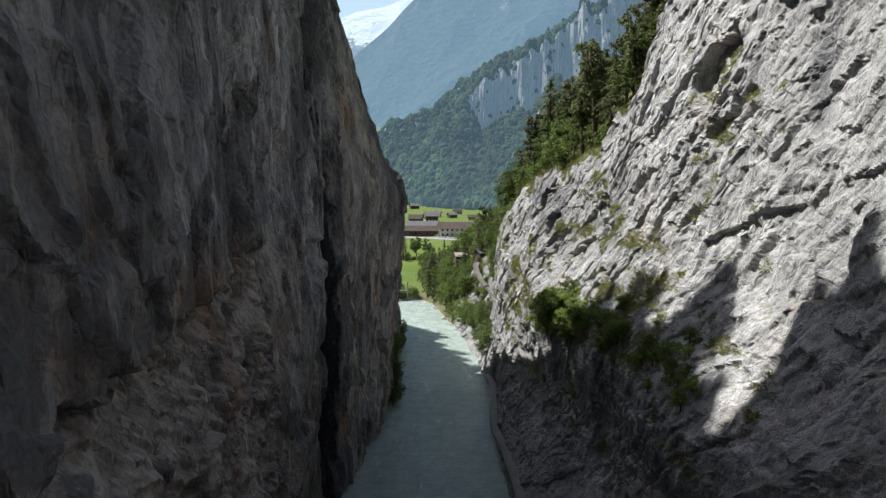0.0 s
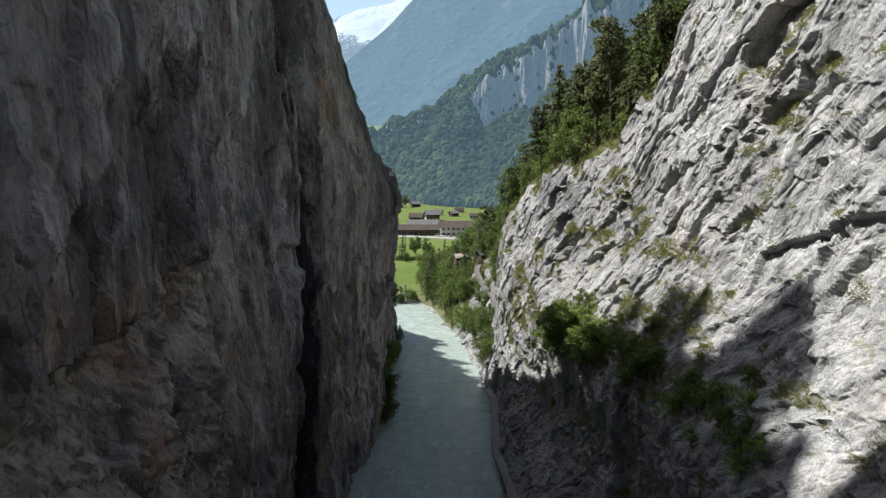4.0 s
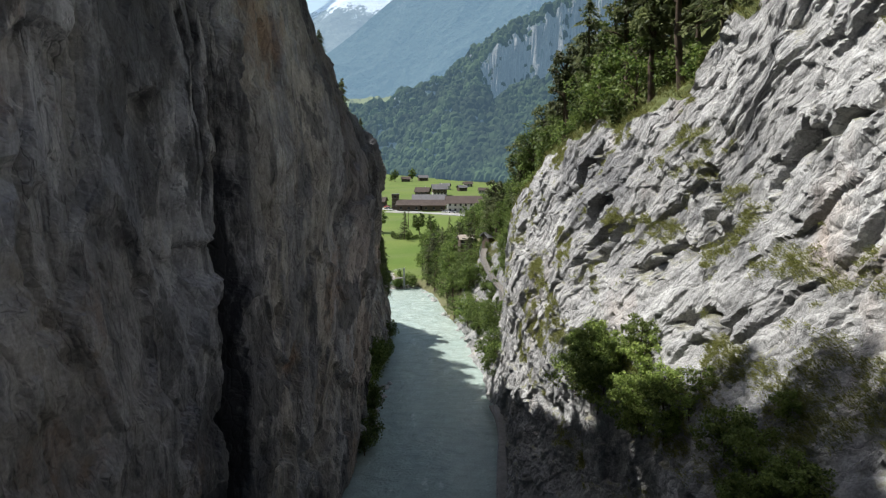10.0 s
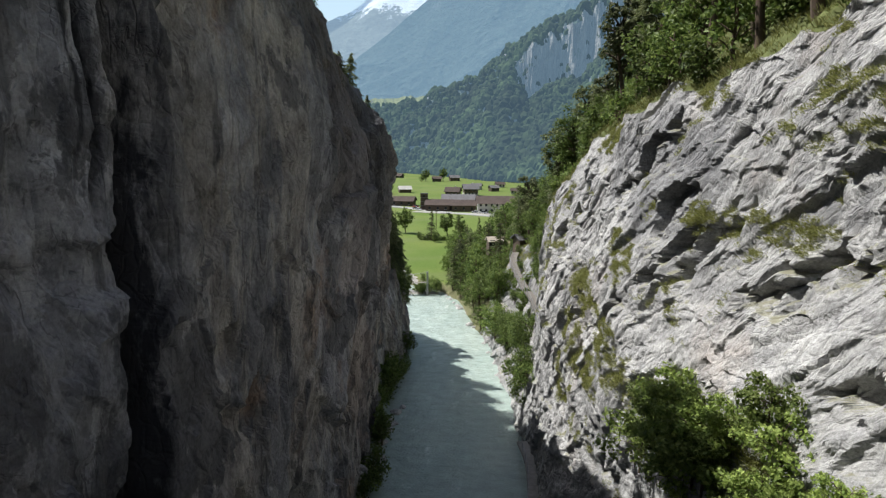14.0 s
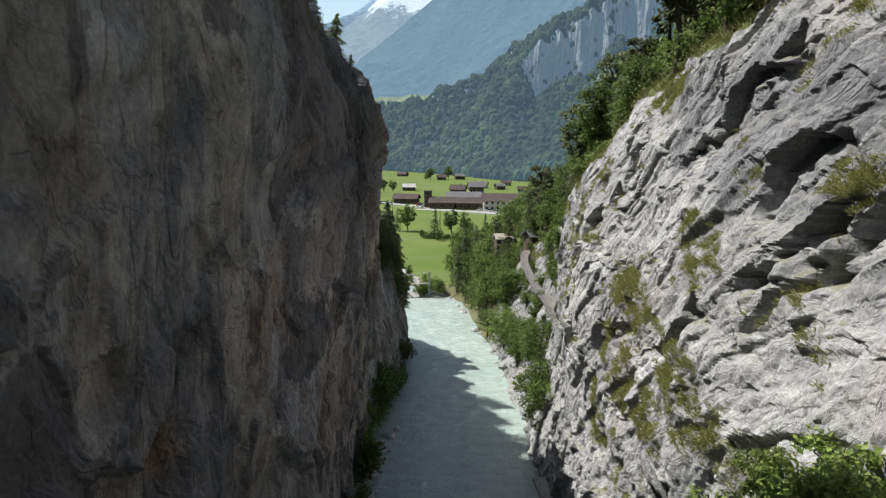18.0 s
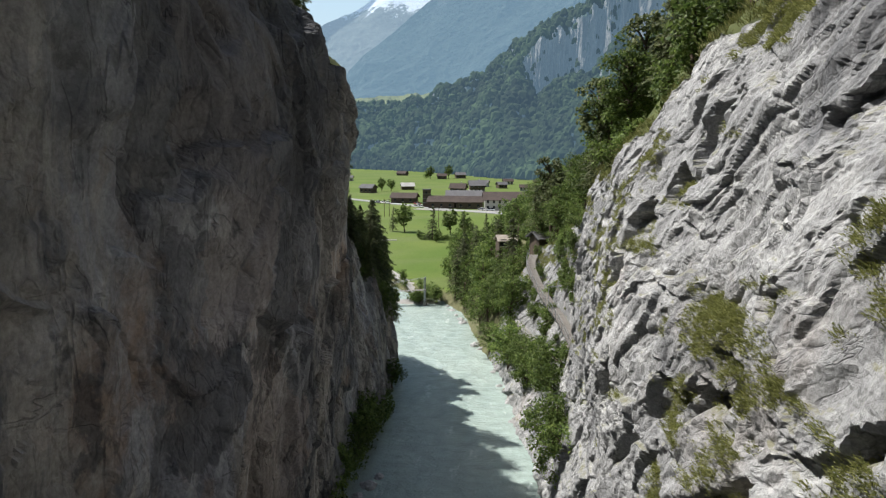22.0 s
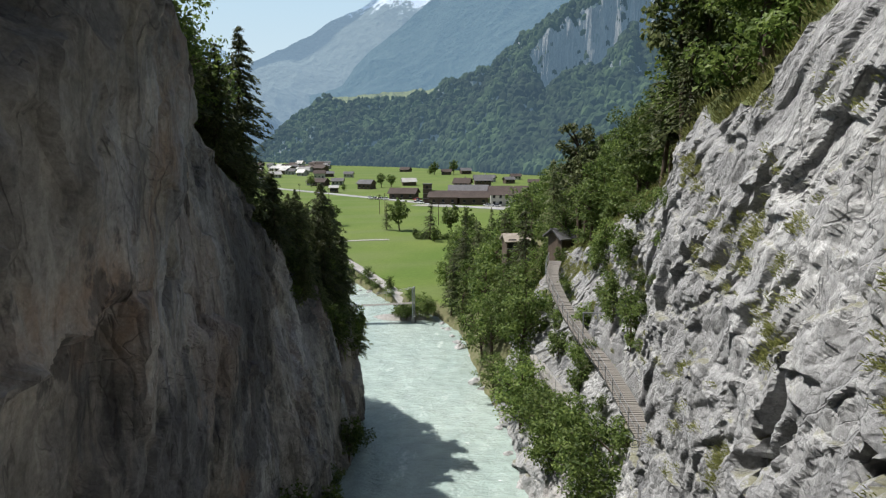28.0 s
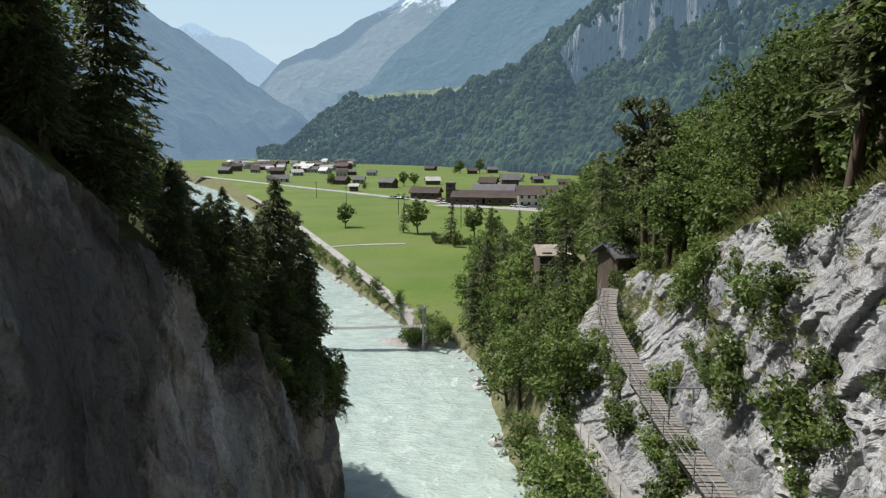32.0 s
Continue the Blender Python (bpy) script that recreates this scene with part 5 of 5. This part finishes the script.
    tagged(new(name, mesh_of(name, W, np.arange(len(W)).reshape(-1, 4), GRASS_TUFT)), label, "grass", kind="stuff")


grass_on("ledge_grass", Xr, Yr, Zr2, -1, 13000, 171, 12, 60, "tufts of dry green grass on the cliff ledges")


def rim_grass():
    """Grass along the rim of the sunlit cliff, where the slope begins."""
    rs = np.random.default_rng(181)
    n = 5600
    i = rs.integers(Yr.shape[0], size=n)
    s = rs.random(n) ** 1.4 * 6.5
    keep = Yr[i, 0] > 40
    i, s = i[keep], s[keep]
    P = np.stack([Xr[i, -1] + s, Yr[i, -1], Zr2[i, -1] + np.interp(Yr[i, -1], *SLOPE_R) * s], 1)
    P = np.repeat(P, 12, 0) + rs.normal(size=(len(P) * 12, 3)) * [0.12, 0.16, 0.05]
    L = rs.uniform(0.15, 0.5, len(P))[:, None]
    d = np.stack([-rs.uniform(-0.2, 0.9, len(P)), rs.normal(size=len(P)) * 0.5, rs.uniform(0.4, 1.0, len(P))], 1)
    w = np.cross(d, rs.normal(size=d.shape))
    w *= 0.022 / np.linalg.norm(w, axis=1, keepdims=True)
    W = np.stack([P - w * 0.6, P + d * L * 0.6 - w, P + d * L, P + d * L * 0.6 + w], 1).reshape(-1, 3)
    tagged(new("rim_grass", mesh_of("rim_grass", W, np.arange(len(W)).reshape(-1, 4), GRASS_TUFT)), "yellow-green grass along the cliff rim", "grass", kind="stuff")


rim_grass()


# ---- walkway along the foot of the sunlit cliff ----
def along(line, step):
    """Points and directions at even steps along a polyline."""
    pts = [Vector(p) for p in line]
    out, left = [], 0.0
    for a, b in zip(pts, pts[1:]):
        d = b - a
        n, pos = d.length, left
        while pos < n:
            out.append((a + d * (pos / n), d.normalized()))
            pos += step
        left = pos - n
    return out


def smooth_line(line, rounds=2):
    for _ in range(rounds):
        new_line = [line[0]]
        for a, b in zip(line, line[1:]):
            new_line += [tuple(0.75 * p + 0.25 * q for p, q in zip(a, b)), tuple(0.25 * p + 0.75 * q for p, q in zip(a, b))]
        line = new_line + [line[-1]]
    return line


def frame_at(p, d):
    """Pose with y along d, x level to the right."""
    x = Vector((d.y, -d.x, 0)).normalized()
    z = x.cross(d)
    return Matrix(((x.x, d.x, z.x, p.x), (x.y, d.y, z.y, p.y), (x.z, d.z, z.z, p.z), (0, 0, 0, 1)))


walk_line = smooth_line(WALK)
walkway = thing("walkway", "weathered timber plank walkway with a steel handrail along the rock", "walkway")
plank = box_mesh("plank", (-0.62, -0.105, -0.03), (0.62, 0.105, 0.03), TIMBER, 0.008)
for p, d in along(walk_line, 0.27):
    m = frame_at(p, d) @ Matrix.Rotation(radians(rng.normal() * 1.0), 4, "Z")
    m.translation.z += rng.normal() * 0.008
    part("plank", plank, walkway, "", m)
for off in (-0.45, 0.45):
    lines = [frame_at(p, d) @ Vector((off, 0, -0.12)) for p, d in along(walk_line, 1.0)]
    part("stringer", tubes_mesh("stringer", [(lines, [0.07] * len(lines))], TIMBER, 4), walkway)
post = bm_mesh("post", STEEL, lambda bm: bmesh.ops.create_cone(bm, cap_ends=True, segments=8, radius1=0.025, radius2=0.025, depth=1.15, matrix=Matrix.Translation((0, 0, 0.5))))
prop = bm_mesh("prop", STEEL, lambda bm: box(bm, (-0.04, -0.04, -0.04), (0.04, 0.04, 1.6), Matrix.Rotation(radians(35), 4, "Y"), 0.01))
for p, d in along(walk_line, 1.9):
    part("post", post, walkway, "", pose(*(frame_at(p, d) @ Vector((-0.64, 0, 0)))))
    part("prop", prop, walkway, "steel bracket under the deck", frame_at(p, d) @ pose(-0.62, 0, -0.15, 0, 110, 0))
for hgt in (0.55, 1.05):
    lines = [frame_at(p, d) @ Vector((-0.64, 0, hgt)) for p, d in along(walk_line, 0.9)]
    part("handrail", tubes_mesh("handrail", [(lines, [0.018] * len(lines))], STEEL, 5), walkway)
gate = thing("gate_frame", "small dark steel gate frame beside the walkway", "gate")
gm = frame_at(Vector((10.0, 142.6, 12.95)), Vector((-0.1, 1, 0)).normalized())
for x in (-0.5, 0.62):
    part("post", box_mesh("post", (x - 0.04, -0.04, 0), (x + 0.04, 0.04, 2.0), STEEL, 0.008), gate, "", gm)
part("crossbar", box_mesh("crossbar", (-0.6, -0.04, 2.0), (1.35, 0.04, 2.08), STEEL, 0.008), gate, "", gm)
part("brace", box_mesh("brace", (1.2, -0.03, 0.2), (1.26, 0.03, 2.0), STEEL, 0.008), gate, "", gm)

CONCRETE = plain("pale_concrete", (0.27, 0.26, 0.24), 0.9, 2.5, 0.25)
lower_line = smooth_line(LOWER)
lower = thing("lower_path", "pale stone path with a thin handrail below the walkway", "path")


def ribbon(name, line, width, mat, thick=0.12, lift=0.0):
    pts = along(line, 0.8)
    V, F = [], []
    for p, d in pts:
        f = frame_at(p, d)
        for x, z in ((-width / 2, 0), (width / 2, 0), (width / 2, -thick), (-width / 2, -thick)):
            w = f @ Vector((x, 0, 0))
            V.append((w.x, w.y, w.z + z + lift))
    for i in range(len(pts) - 1):
        for k in range(4):
            l = (k + 1) % 4
            F.append((4 * i + k, 4 * i + l, 4 * i + 4 + l, 4 * i + 4 + k))
    return mesh_of(name, V, F, mat)


part("paving", ribbon("paving", lower_line, 0.95, CONCRETE, 0.35), lower)
for p, d in along(lower_line, 2.2):
    part("post", post, lower, "", pose(*(frame_at(p, d) @ Vector((-0.45, 0, 0)))))
lines = [frame_at(p, d) @ Vector((-0.45, 0, 1.05)) for p, d in along(lower_line, 1.0)]
part("handrail", tubes_mesh("handrail", [(lines, [0.018] * len(lines))], STEEL, 5), lower)
low2 = smooth_line([(9.4, 128, 6.0), (8.6, 133, 5.2), (7.4, 139, 4.6), (6.2, 146, 4.4)])
foot = thing("foot_path", "narrow pale gravel path on the wooded bank", "path")
part("paving", ribbon("paving", low2, 0.9, CONCRETE, 0.4), foot)


# pale path cut into the foot of the sunlit cliff, just over the water
base_line = smooth_line([(float(right_x(np.array([y]), np.array([2.6]))[0]) - 0.55, y, 2.4 + 0.5 * math.sin(y * 0.2)) for y in np.arange(56.0, 116.0, 6.0)])
gallery = thing("cliff_foot_path", "pale path with a handrail along the foot of the cliff over the water", "path")
part("paving", ribbon("paving", base_line, 1.1, CONCRETE, 0.3), gallery)
for p, d in along(base_line, 2.4):
    part("post", post, gallery, "", pose(*(frame_at(p, d) @ Vector((-0.5, 0, 0)))))
lines = [frame_at(p, d) @ Vector((-0.5, 0, 1.05)) for p, d in along(base_line, 1.2)]
part("handrail", tubes_mesh("handrail", [(lines, [0.018] * len(lines))], STEEL, 5), gallery)


# ---- huts and houses ----
ROOF_TAN = plain("roof_faded_tan", (0.34, 0.30, 0.25), 0.8, 2, 0.25)
def house(name, w, d, h, rise, at, wall, roof, label, group="", category="house", floors=1, windows=0, over=0.5, chimney=False, base=None, foot=0.6):
    """Gabled building, ridge along x: walls, roof slabs, windows in the front (towards -y), a door."""
    root = thing(name, label, category, group, "", at)

    def body(bm):
        lo = [bm.verts.new(v) for v in ((-w / 2, -d / 2, -foot), (w / 2, -d / 2, -foot), (w / 2, d / 2, -foot), (-w / 2, d / 2, -foot))]
        hi = [bm.verts.new(v) for v in ((-w / 2, -d / 2, h), (w / 2, -d / 2, h), (w / 2, d / 2, h), (-w / 2, d / 2, h))]
        ra, rb = bm.verts.new((-w / 2, 0, h + rise)), bm.verts.new((w / 2, 0, h + rise))
        bm.faces.new((lo[0], lo[1], hi[1], hi[0]))
        bm.faces.new((lo[2], lo[3], hi[3], hi[2]))
        bm.faces.new((lo[3], lo[0], hi[0], ra, hi[3]))
        bm.faces.new((lo[1], lo[2], hi[2], rb, hi[1]))
        bmesh.ops.recalc_face_normals(bm, faces=bm.faces)

    part("wall", bm_mesh("wall", wall, body), root)
    if base:
        part("plinth", box_mesh("plinth", (-w / 2 - 0.03, -d / 2 - 0.03, -0.6), (w / 2 + 0.03, d / 2 + 0.03, h * 0.42), base), root, "white rendered ground floor")
    ang = math.atan2(rise, d / 2)
    length = math.hypot(rise, d / 2) + over
    for half in (0, math.pi):
        m = Matrix.Translation((0, 0, h + rise + 0.06)) @ Matrix.Rotation(half, 4, "Z") @ Matrix.Rotation(-ang, 4, "X")
        part("roof", bm_mesh("roof", roof, lambda bm: box(bm, (-w / 2 - over, 0, 0), (w / 2 + over, length, 0.18), m)), root)
    for f in range(floors):
        z = 1.0 + f * (h / floors)
        for k in range(windows):
            x = -w / 2 + w * (k + 0.5) / windows
            win = part("window", box_mesh("window", (x - 0.55, -d / 2 - 0.10, z), (x + 0.55, -d / 2 - 0.02, z + 1.25), GLASS), root)
            part("sill", box_mesh("sill", (x - 0.7, -d / 2 - 0.16, z - 0.12), (x + 0.7, -d / 2 - 0.02, z - 0.02), WALL_WHITE), win)
    part("door", box_mesh("door", (w * 0.28, -d / 2 - 0.08, 0), (w * 0.28 + 1.1, -d / 2 - 0.04, 2.0), WALL_WOOD), root)
    if chimney:
        part("chimney", box_mesh("chimney", (w * 0.15, 0.4, h + rise * 0.5), (w * 0.15 + 0.6, 1.0, h + rise + 1.0), WALL_WHITE), root)
    return root


def gz(x, y):
    return float(ground_z(np.array([float(x)]), np.array([float(y)]))[0])


def place(x, y, turn=0.0):
    return pose(x, y, gz(x, y), 0, 0, turn)


house("hut", 3.2, 3.0, 1.9, 0.8, pose(5.1, 183, 13.2, 0, 0, 12), WALL_WOOD, ROOF_TAN, "wooden hut with a faded tan roof among trees", "", "hut", 1, 2, 0.35, False, None, 3.5)
house("ticket_hut", 3.4, 3.0, 2.2, 0.8, pose(10.6, 165.5, 15.8, 0, 0, 25), WALL_WOOD, ROOF_GREY, "small dark timber hut at the end of the walkway", "", "hut", 1, 1, 0.5, False, None, 3.0)
# the farm
house("barn", 20, 15, 5.2, 3.2, place(8, 379, 3), WALL_WHITE, ROOF_BROWN, "large farm building with white walls and a brown roof", "farm buildings", "barn", 2, 7, 1.0)
house("barn", 13, 11, 3.4, 2.4, place(-23, 386, -4), WALL_WOOD, ROOF_BROWN, "low dark timber barn with a brown roof", "farm buildings", "barn", 1, 3, 0.9)
house("barn", 13, 11, 3.4, 2.4, place(-9.5, 385, 2), WALL_WOOD, ROOF_BROWN, "low dark timber barn with a brown roof", "farm buildings", "barn", 1, 3, 0.9)
house("barn", 18, 12, 4.6, 2.8, place(-13, 402, 2), WALL_WOOD, ROOF_GREY, "dark timber barn with a grey roof", "farm buildings", "barn", 1, 4, 0.9)
house("barn", 12, 10, 3.6, 2.6, place(6, 405, 4), WALL_WOOD, ROOF_BROWN, "dark timber barn behind the farm", "farm buildings", "barn", 1, 2, 0.9)
house("barn", 13, 9, 3.0, 2.2, place(-46, 411, -6), WALL_WOOD, ROOF_BROWN, "long dark timber barn beside the road", "farm buildings", "barn", 1, 3, 0.9)
house("farmhouse", 10, 9, 5.0, 3.0, place(-9, 494, 8), WALL_WOOD, ROOF_GREY, "two-storey timber farmhouse on a white ground floor", "farmhouses", "house", 2, 4, 0.9, True, WALL_WHITE)
house("farmhouse", 9, 8, 4.6, 2.6, place(-20, 470, -10), WALL_WOOD, ROOF_BROWN, "timber farmhouse with a brown roof", "farmhouses", "house", 2, 3, 0.9, True, WALL_WHITE)
house("barn", 9, 7, 2.6, 2.2, place(-59, 517, 15), WALL_WOOD, ROOF_TIN, "small barn with a pale metal roof on the meadow", "meadow barns", "barn", 1, 0, 0.6)
tower = thing("silo", "dark square timber silo tower beside the barn", "silo", "", "", place(-31.4, 388))
part("body", box_mesh("body", (-1.9, -1.9, -0.5), (1.9, 1.9, 8.6), WALL_WOOD, 0.05), tower)
part("cap", box_mesh("cap", (-2.1, -2.1, 8.6), (2.1, 2.1, 9.1), ROOF_GREY, 0.05), tower)
for z in (2.2, 4.4, 6.6):
    part("band", box_mesh("band", (-1.96, -1.96, z), (1.96, 1.96, z + 0.16), STEEL), tower)
part("hatch", box_mesh("hatch", (-0.5, -1.98, 6.9), (0.5, -1.9, 8.0), GLASS), tower)

rs = np.random.default_rng(17)
for x, y, w, roof in ((-80.6, 483, 12, ROOF_GREY), (-118, 512, 12, ROOF_BROWN), (-108, 518, 10, ROOF_GREY), (-126, 520, 9, ROOF_BROWN), (-166, 530, 13, ROOF_GREY), (-176, 540, 10, ROOF_BROWN), (-101, 780, 14, ROOF_BROWN), (-49, 694, 12, ROOF_BROWN), (-32, 712, 13, ROOF_GREY), (24, 512, 9, ROOF_BROWN), (8, 540, 9, ROOF_GREY), (14, 600, 10, ROOF_BROWN), (-6, 560, 11, ROOF_GREY), (-93, 452, 6, ROOF_TIN), (30, 420, 12, ROOF_GREY), (36, 400, 10, ROOF_BROWN), (-130, 640, 10, ROOF_GREY)):
    house("meadow_house", 0.75 * w, w * 0.6, rs.uniform(2.4, 3.6), w * 0.18, place(x, y, rs.uniform(-25, 25)), WALL_WOOD if rs.random() < 0.6 else WALL_WHITE, roof, "dark gabled house standing on the green meadow", "meadow houses", "house", 1, 3, 0.7)
n = 0
while n < 74:
    x, y = rs.uniform(-430, -140), rs.uniform(620, 1050)
    if x > -0.28 * (y - 112) or x < -0.50 * (y - 112):
        continue
    n += 1
    w = rs.uniform(6, 11) if rs.random() < 0.85 else rs.uniform(16, 26)
    house("village_house", w, rs.uniform(6, 9), rs.uniform(3, 5.5), rs.uniform(1.6, 2.6), place(x, y, rs.uniform(-40, 40)), WALL_WHITE if rs.random() < 0.6 else WALL_WOOD, (ROOF_BROWN, ROOF_GREY, ROOF_TIN)[int(rs.integers(3))], "gabled house in the distant village", "village houses", "house", 1, 3, 0.8)


# ---- roads, track and path ----
def flat_way(name, line, width, mat, label, category):
    pts = [(x, y, 0) for x, y in line]
    line3 = [(p[0], p[1], gz(p[0], p[1])) for p in smooth_line(pts)]
    ob = new(name, ribbon(name, line3, width, mat, 0.25, 0.12))
    return tagged(ob, label, category, kind="structure")


flat_way("track", [(-9.5, 195.5), (-13, 201.5), (-30, 232), (-47, 263), (-66, 297), (-88, 335), (-140, 420)], 2.1, ROAD, "pale gravel track beside the river", "track")
flat_way("road", [(70, 335), (30, 349), (-5, 361), (-65, 416), (-120, 468), (-190, 531), (-300, 640)], 6.0, ASPHALT, "grey valley road past the farm", "road")
flat_way("field_path", [(-47, 263), (-38, 268.5), (-28, 271)], 1.6, ROAD, "narrow gravel path across the meadow", "path")
flat_way("farm_yard", [(-36, 377), (-10, 368), (20, 366)], 7.0, ROAD, "pale gravel farm yard", "yard")


# ---- footbridge over the river ----
bridge = thing("footbridge", "light suspended footbridge with timber deck across the river", "bridge")
A, B = Vector((-11.0, 193.2, 3.3)), Vector((-41.0, 190.0, 3.3))
deck_line = [tuple(A.lerp(B, t) - Vector((0, 0, 0.5 * math.sin(math.pi * t)))) for t in np.linspace(0, 1, 31)]
bplank = box_mesh("plank", (-0.55, -0.18, -0.03), (0.55, 0.18, 0.03), TIMBER, 0.008)
for p, d in along(deck_line, 0.42):
    part("plank", bplank, bridge, "", frame_at(p, d))
for sgn in (-0.6, 0.6):
    top = [tuple(A.lerp(B, t) + Vector((sgn * 0.1, sgn, 2.5 - 6.0 * t * (1 - t)))) for t in np.linspace(0, 1, 21)]
    part("main_cable", tubes_mesh("main_cable", [(top, [0.03] * 21)], STEEL, 5), bridge)
    low = [Vector(p) + Vector((sgn * 0.1, sgn, 0)) for p in deck_line]
    part("edge_cable", tubes_mesh("edge_cable", [(low, [0.025] * len(low))], STEEL, 5), bridge)
    for k in range(1, 20):
        a = Vector(top[k])
        b = A.lerp(B, k / 20) - Vector((0, 0, 0.5 * math.sin(math.pi * k / 20))) + Vector((sgn * 0.1, sgn, 0))
        part("hanger", tubes_mesh("hanger", [([a, b], [0.012, 0.012])], STEEL, 4), bridge)
    for base in (A, B):
        x, y = base.x + sgn * 0.1, base.y + sgn
        part("tower_post", box_mesh("tower_post", (x - 0.1, y - 0.1, 0.8), (x + 0.1, y + 0.1, 5.9), STEEL, 0.01), bridge)
for base in (A, B):
    part("crossbar", box_mesh("crossbar", (base.x - 0.08, base.y - 0.7, 5.6), (base.x + 0.08, base.y + 0.7, 5.8), STEEL, 0.01), bridge)
    part("footing", box_mesh("footing", (base.x - 0.3, base.y - 0.75, -0.5), (base.x + 0.3, base.y + 0.75, 0.9), CONCRETE, 0.05), bridge, "concrete footing")


# ---- boulders and the gravel bar ----
STONE = plain("boulder_stone", (0.36, 0.355, 0.345), 0.9, 2.5, 0.4)


def boulder_mesh(r, seed):
    bm = bmesh.new()
    bmesh.ops.create_icosphere(bm, subdivisions=3, radius=1)
    co = np.array([v.co[:] for v in bm.verts])
    k = 1 + 0.25 * fbm(co[:, 0] * 1.2, co[:, 1] * 1.2, co[:, 2] * 1.2, seed, 3) + 0.12 * np.round(2 * vnoise(co[:, 0] * 2, co[:, 1] * 2, co[:, 2] * 2, seed + 9))
    for v, q in zip(bm.verts, k):
        v.co = v.co * float(q) * r
        v.co.z *= 0.7
    me = bpy.data.meshes.new("boulder")
    bm.to_mesh(me)
    bm.free()
    me.materials.append(STONE)
    return me


stones = [boulder_mesh(1.0, s) for s in (3, 8, 14)]
for i in range(34):
    y = rng.uniform(118, 240)
    x = float(np.interp(y, BANK_Y, BANK_R)) + rng.uniform(-1.6, 0.4)
    ob = tagged(new("boulder", stones[i % 3]), "grey boulder at the edge of the milky river", "boulder", "river boulders")
    s = rng.uniform(0.25, 0.8)
    ob.matrix_basis = Matrix.LocRotScale((x, y, 0.0), Euler((0, 0, rng.random() * 6)), (s, s * 1.2, s))
for i in range(10):
    y = rng.uniform(104, 126)
    ob = tagged(new("boulder", stones[i % 3]), "dark wet boulder at the foot of the shaded wall", "boulder", "wall foot boulders")
    s = rng.uniform(0.3, 0.8)
    ob.matrix_basis = Matrix.LocRotScale((float(np.interp(y, Y_L, X_L[0])) + rng.uniform(1.0, 2.6), y, 0.0), Euler((0, 0, rng.random() * 6)), (s, s, s))
GRAVEL = plain("river_gravel", (0.28, 0.27, 0.25), 0.95, 3, 0.35)
th = np.linspace(0, 2 * np.pi, 40)
rr = np.linspace(0, 1, 12)
bar_x = -13 + np.outer(rr, np.cos(th)) * 5.5 * (1 + 0.2 * vnoise(np.cos(th) * 2, np.sin(th) * 2, 0, 5))
bar_y = 196 + np.outer(rr, np.sin(th)) * 3.0
bar_z = 0.75 * (1 - np.repeat((rr**2)[:, None], 40, 1)) - 0.15 + 0.1 * fbm(bar_x, bar_y, 0, 6, 3)
tagged(new("gravel_bar", sheet("gravel_bar", bar_x, bar_y, bar_z, GRAVEL)), "pale gravel bar in the river below the bridge", "gravel bar", kind="structure")


# ---- poles on the meadow and parked cars by the barn ----
pole = thing("utility_pole", "brown timber utility pole on the meadow", "pole", "utility poles", "", place(-44.7, 339))
part("shaft", tubes_mesh("shaft", [([(0, 0, -0.5), (0, 0, 4), (0, 0, 8)], [0.14, 0.12, 0.09])], BARK, 7), pole)
part("crossarm", box_mesh("crossarm", (-0.8, -0.06, 7.3), (0.8, 0.06, 7.45), BARK), pole)
for x in (-0.65, 0, 0.65):
    part("insulator", box_mesh("insulator", (x - 0.05, -0.05, 7.45), (x + 0.05, 0.05, 7.65), WALL_WHITE), pole)
for x, y in ((-74, 372), (-98, 404), (-43, 341.5), (-18, 305)):
    copy_thing(pole, place(x, y, 20))

PAINTS = [plain("car_paint_" + n, c, 0.3, 1, 0.05) for n, c in (("white", (0.75, 0.75, 0.75)), ("silver", (0.4, 0.41, 0.42)), ("dark", (0.04, 0.045, 0.05)), ("red", (0.4, 0.04, 0.03)))]
TYRE = plain("tyre_rubber", (0.03, 0.03, 0.03), 0.9, 4, 0.2)


def car(paint, at, label):
    root = thing("car", label, "car", "parked cars", "", at)

    def hull(bm):
        box(bm, (-0.88, -2.1, 0.35), (0.88, 2.1, 0.85), None, 0.12)

    def cabin(bm):
        g = bmesh.ops.create_cube(bm, size=1, matrix=Matrix.Translation((0, -0.15, 1.13)) @ Matrix.Diagonal((1.6, 2.4, 0.62, 1)))
        for v in g["verts"]:
            if v.co.z > 1.1:
                v.co.x *= 0.82
                v.co.y = -0.15 + (v.co.y + 0.15) * 0.68

    part("body", bm_mesh("body", paint, hull), root)
    part("cabin", bm_mesh("cabin", GLASS, cabin), root)
    part("roof", box_mesh("roof", (-0.62, -0.95, 1.43), (0.62, 0.65, 1.48), paint, 0.02), root)
    for x in (-0.8, 0.8):
        for y in (-1.3, 1.3):
            part("wheel", bm_mesh("wheel", TYRE, lambda bm: bmesh.ops.create_cone(bm, cap_ends=True, segments=14, radius1=0.33, radius2=0.33, depth=0.2, matrix=Matrix.Translation((x, y, 0.33)) @ Matrix.Rotation(math.pi / 2, 4, "Y"))), root)
    return root


for i, (x, y) in enumerate(((-63, 408), (-60, 406.5), (-57, 405), (-54, 403), (-37.5, 398), (-36, 390), (-34, 384), (-3, 372), (1, 370.5))):
    car(PAINTS[(0, 1, 2, 0, 3, 2, 0, 1, 0)[i]], place(x, y, 30 + 20 * (i % 3)), ("white", "silver", "dark", "white", "red", "dark", "white", "silver", "white")[i] + " car parked beside the farm buildings")
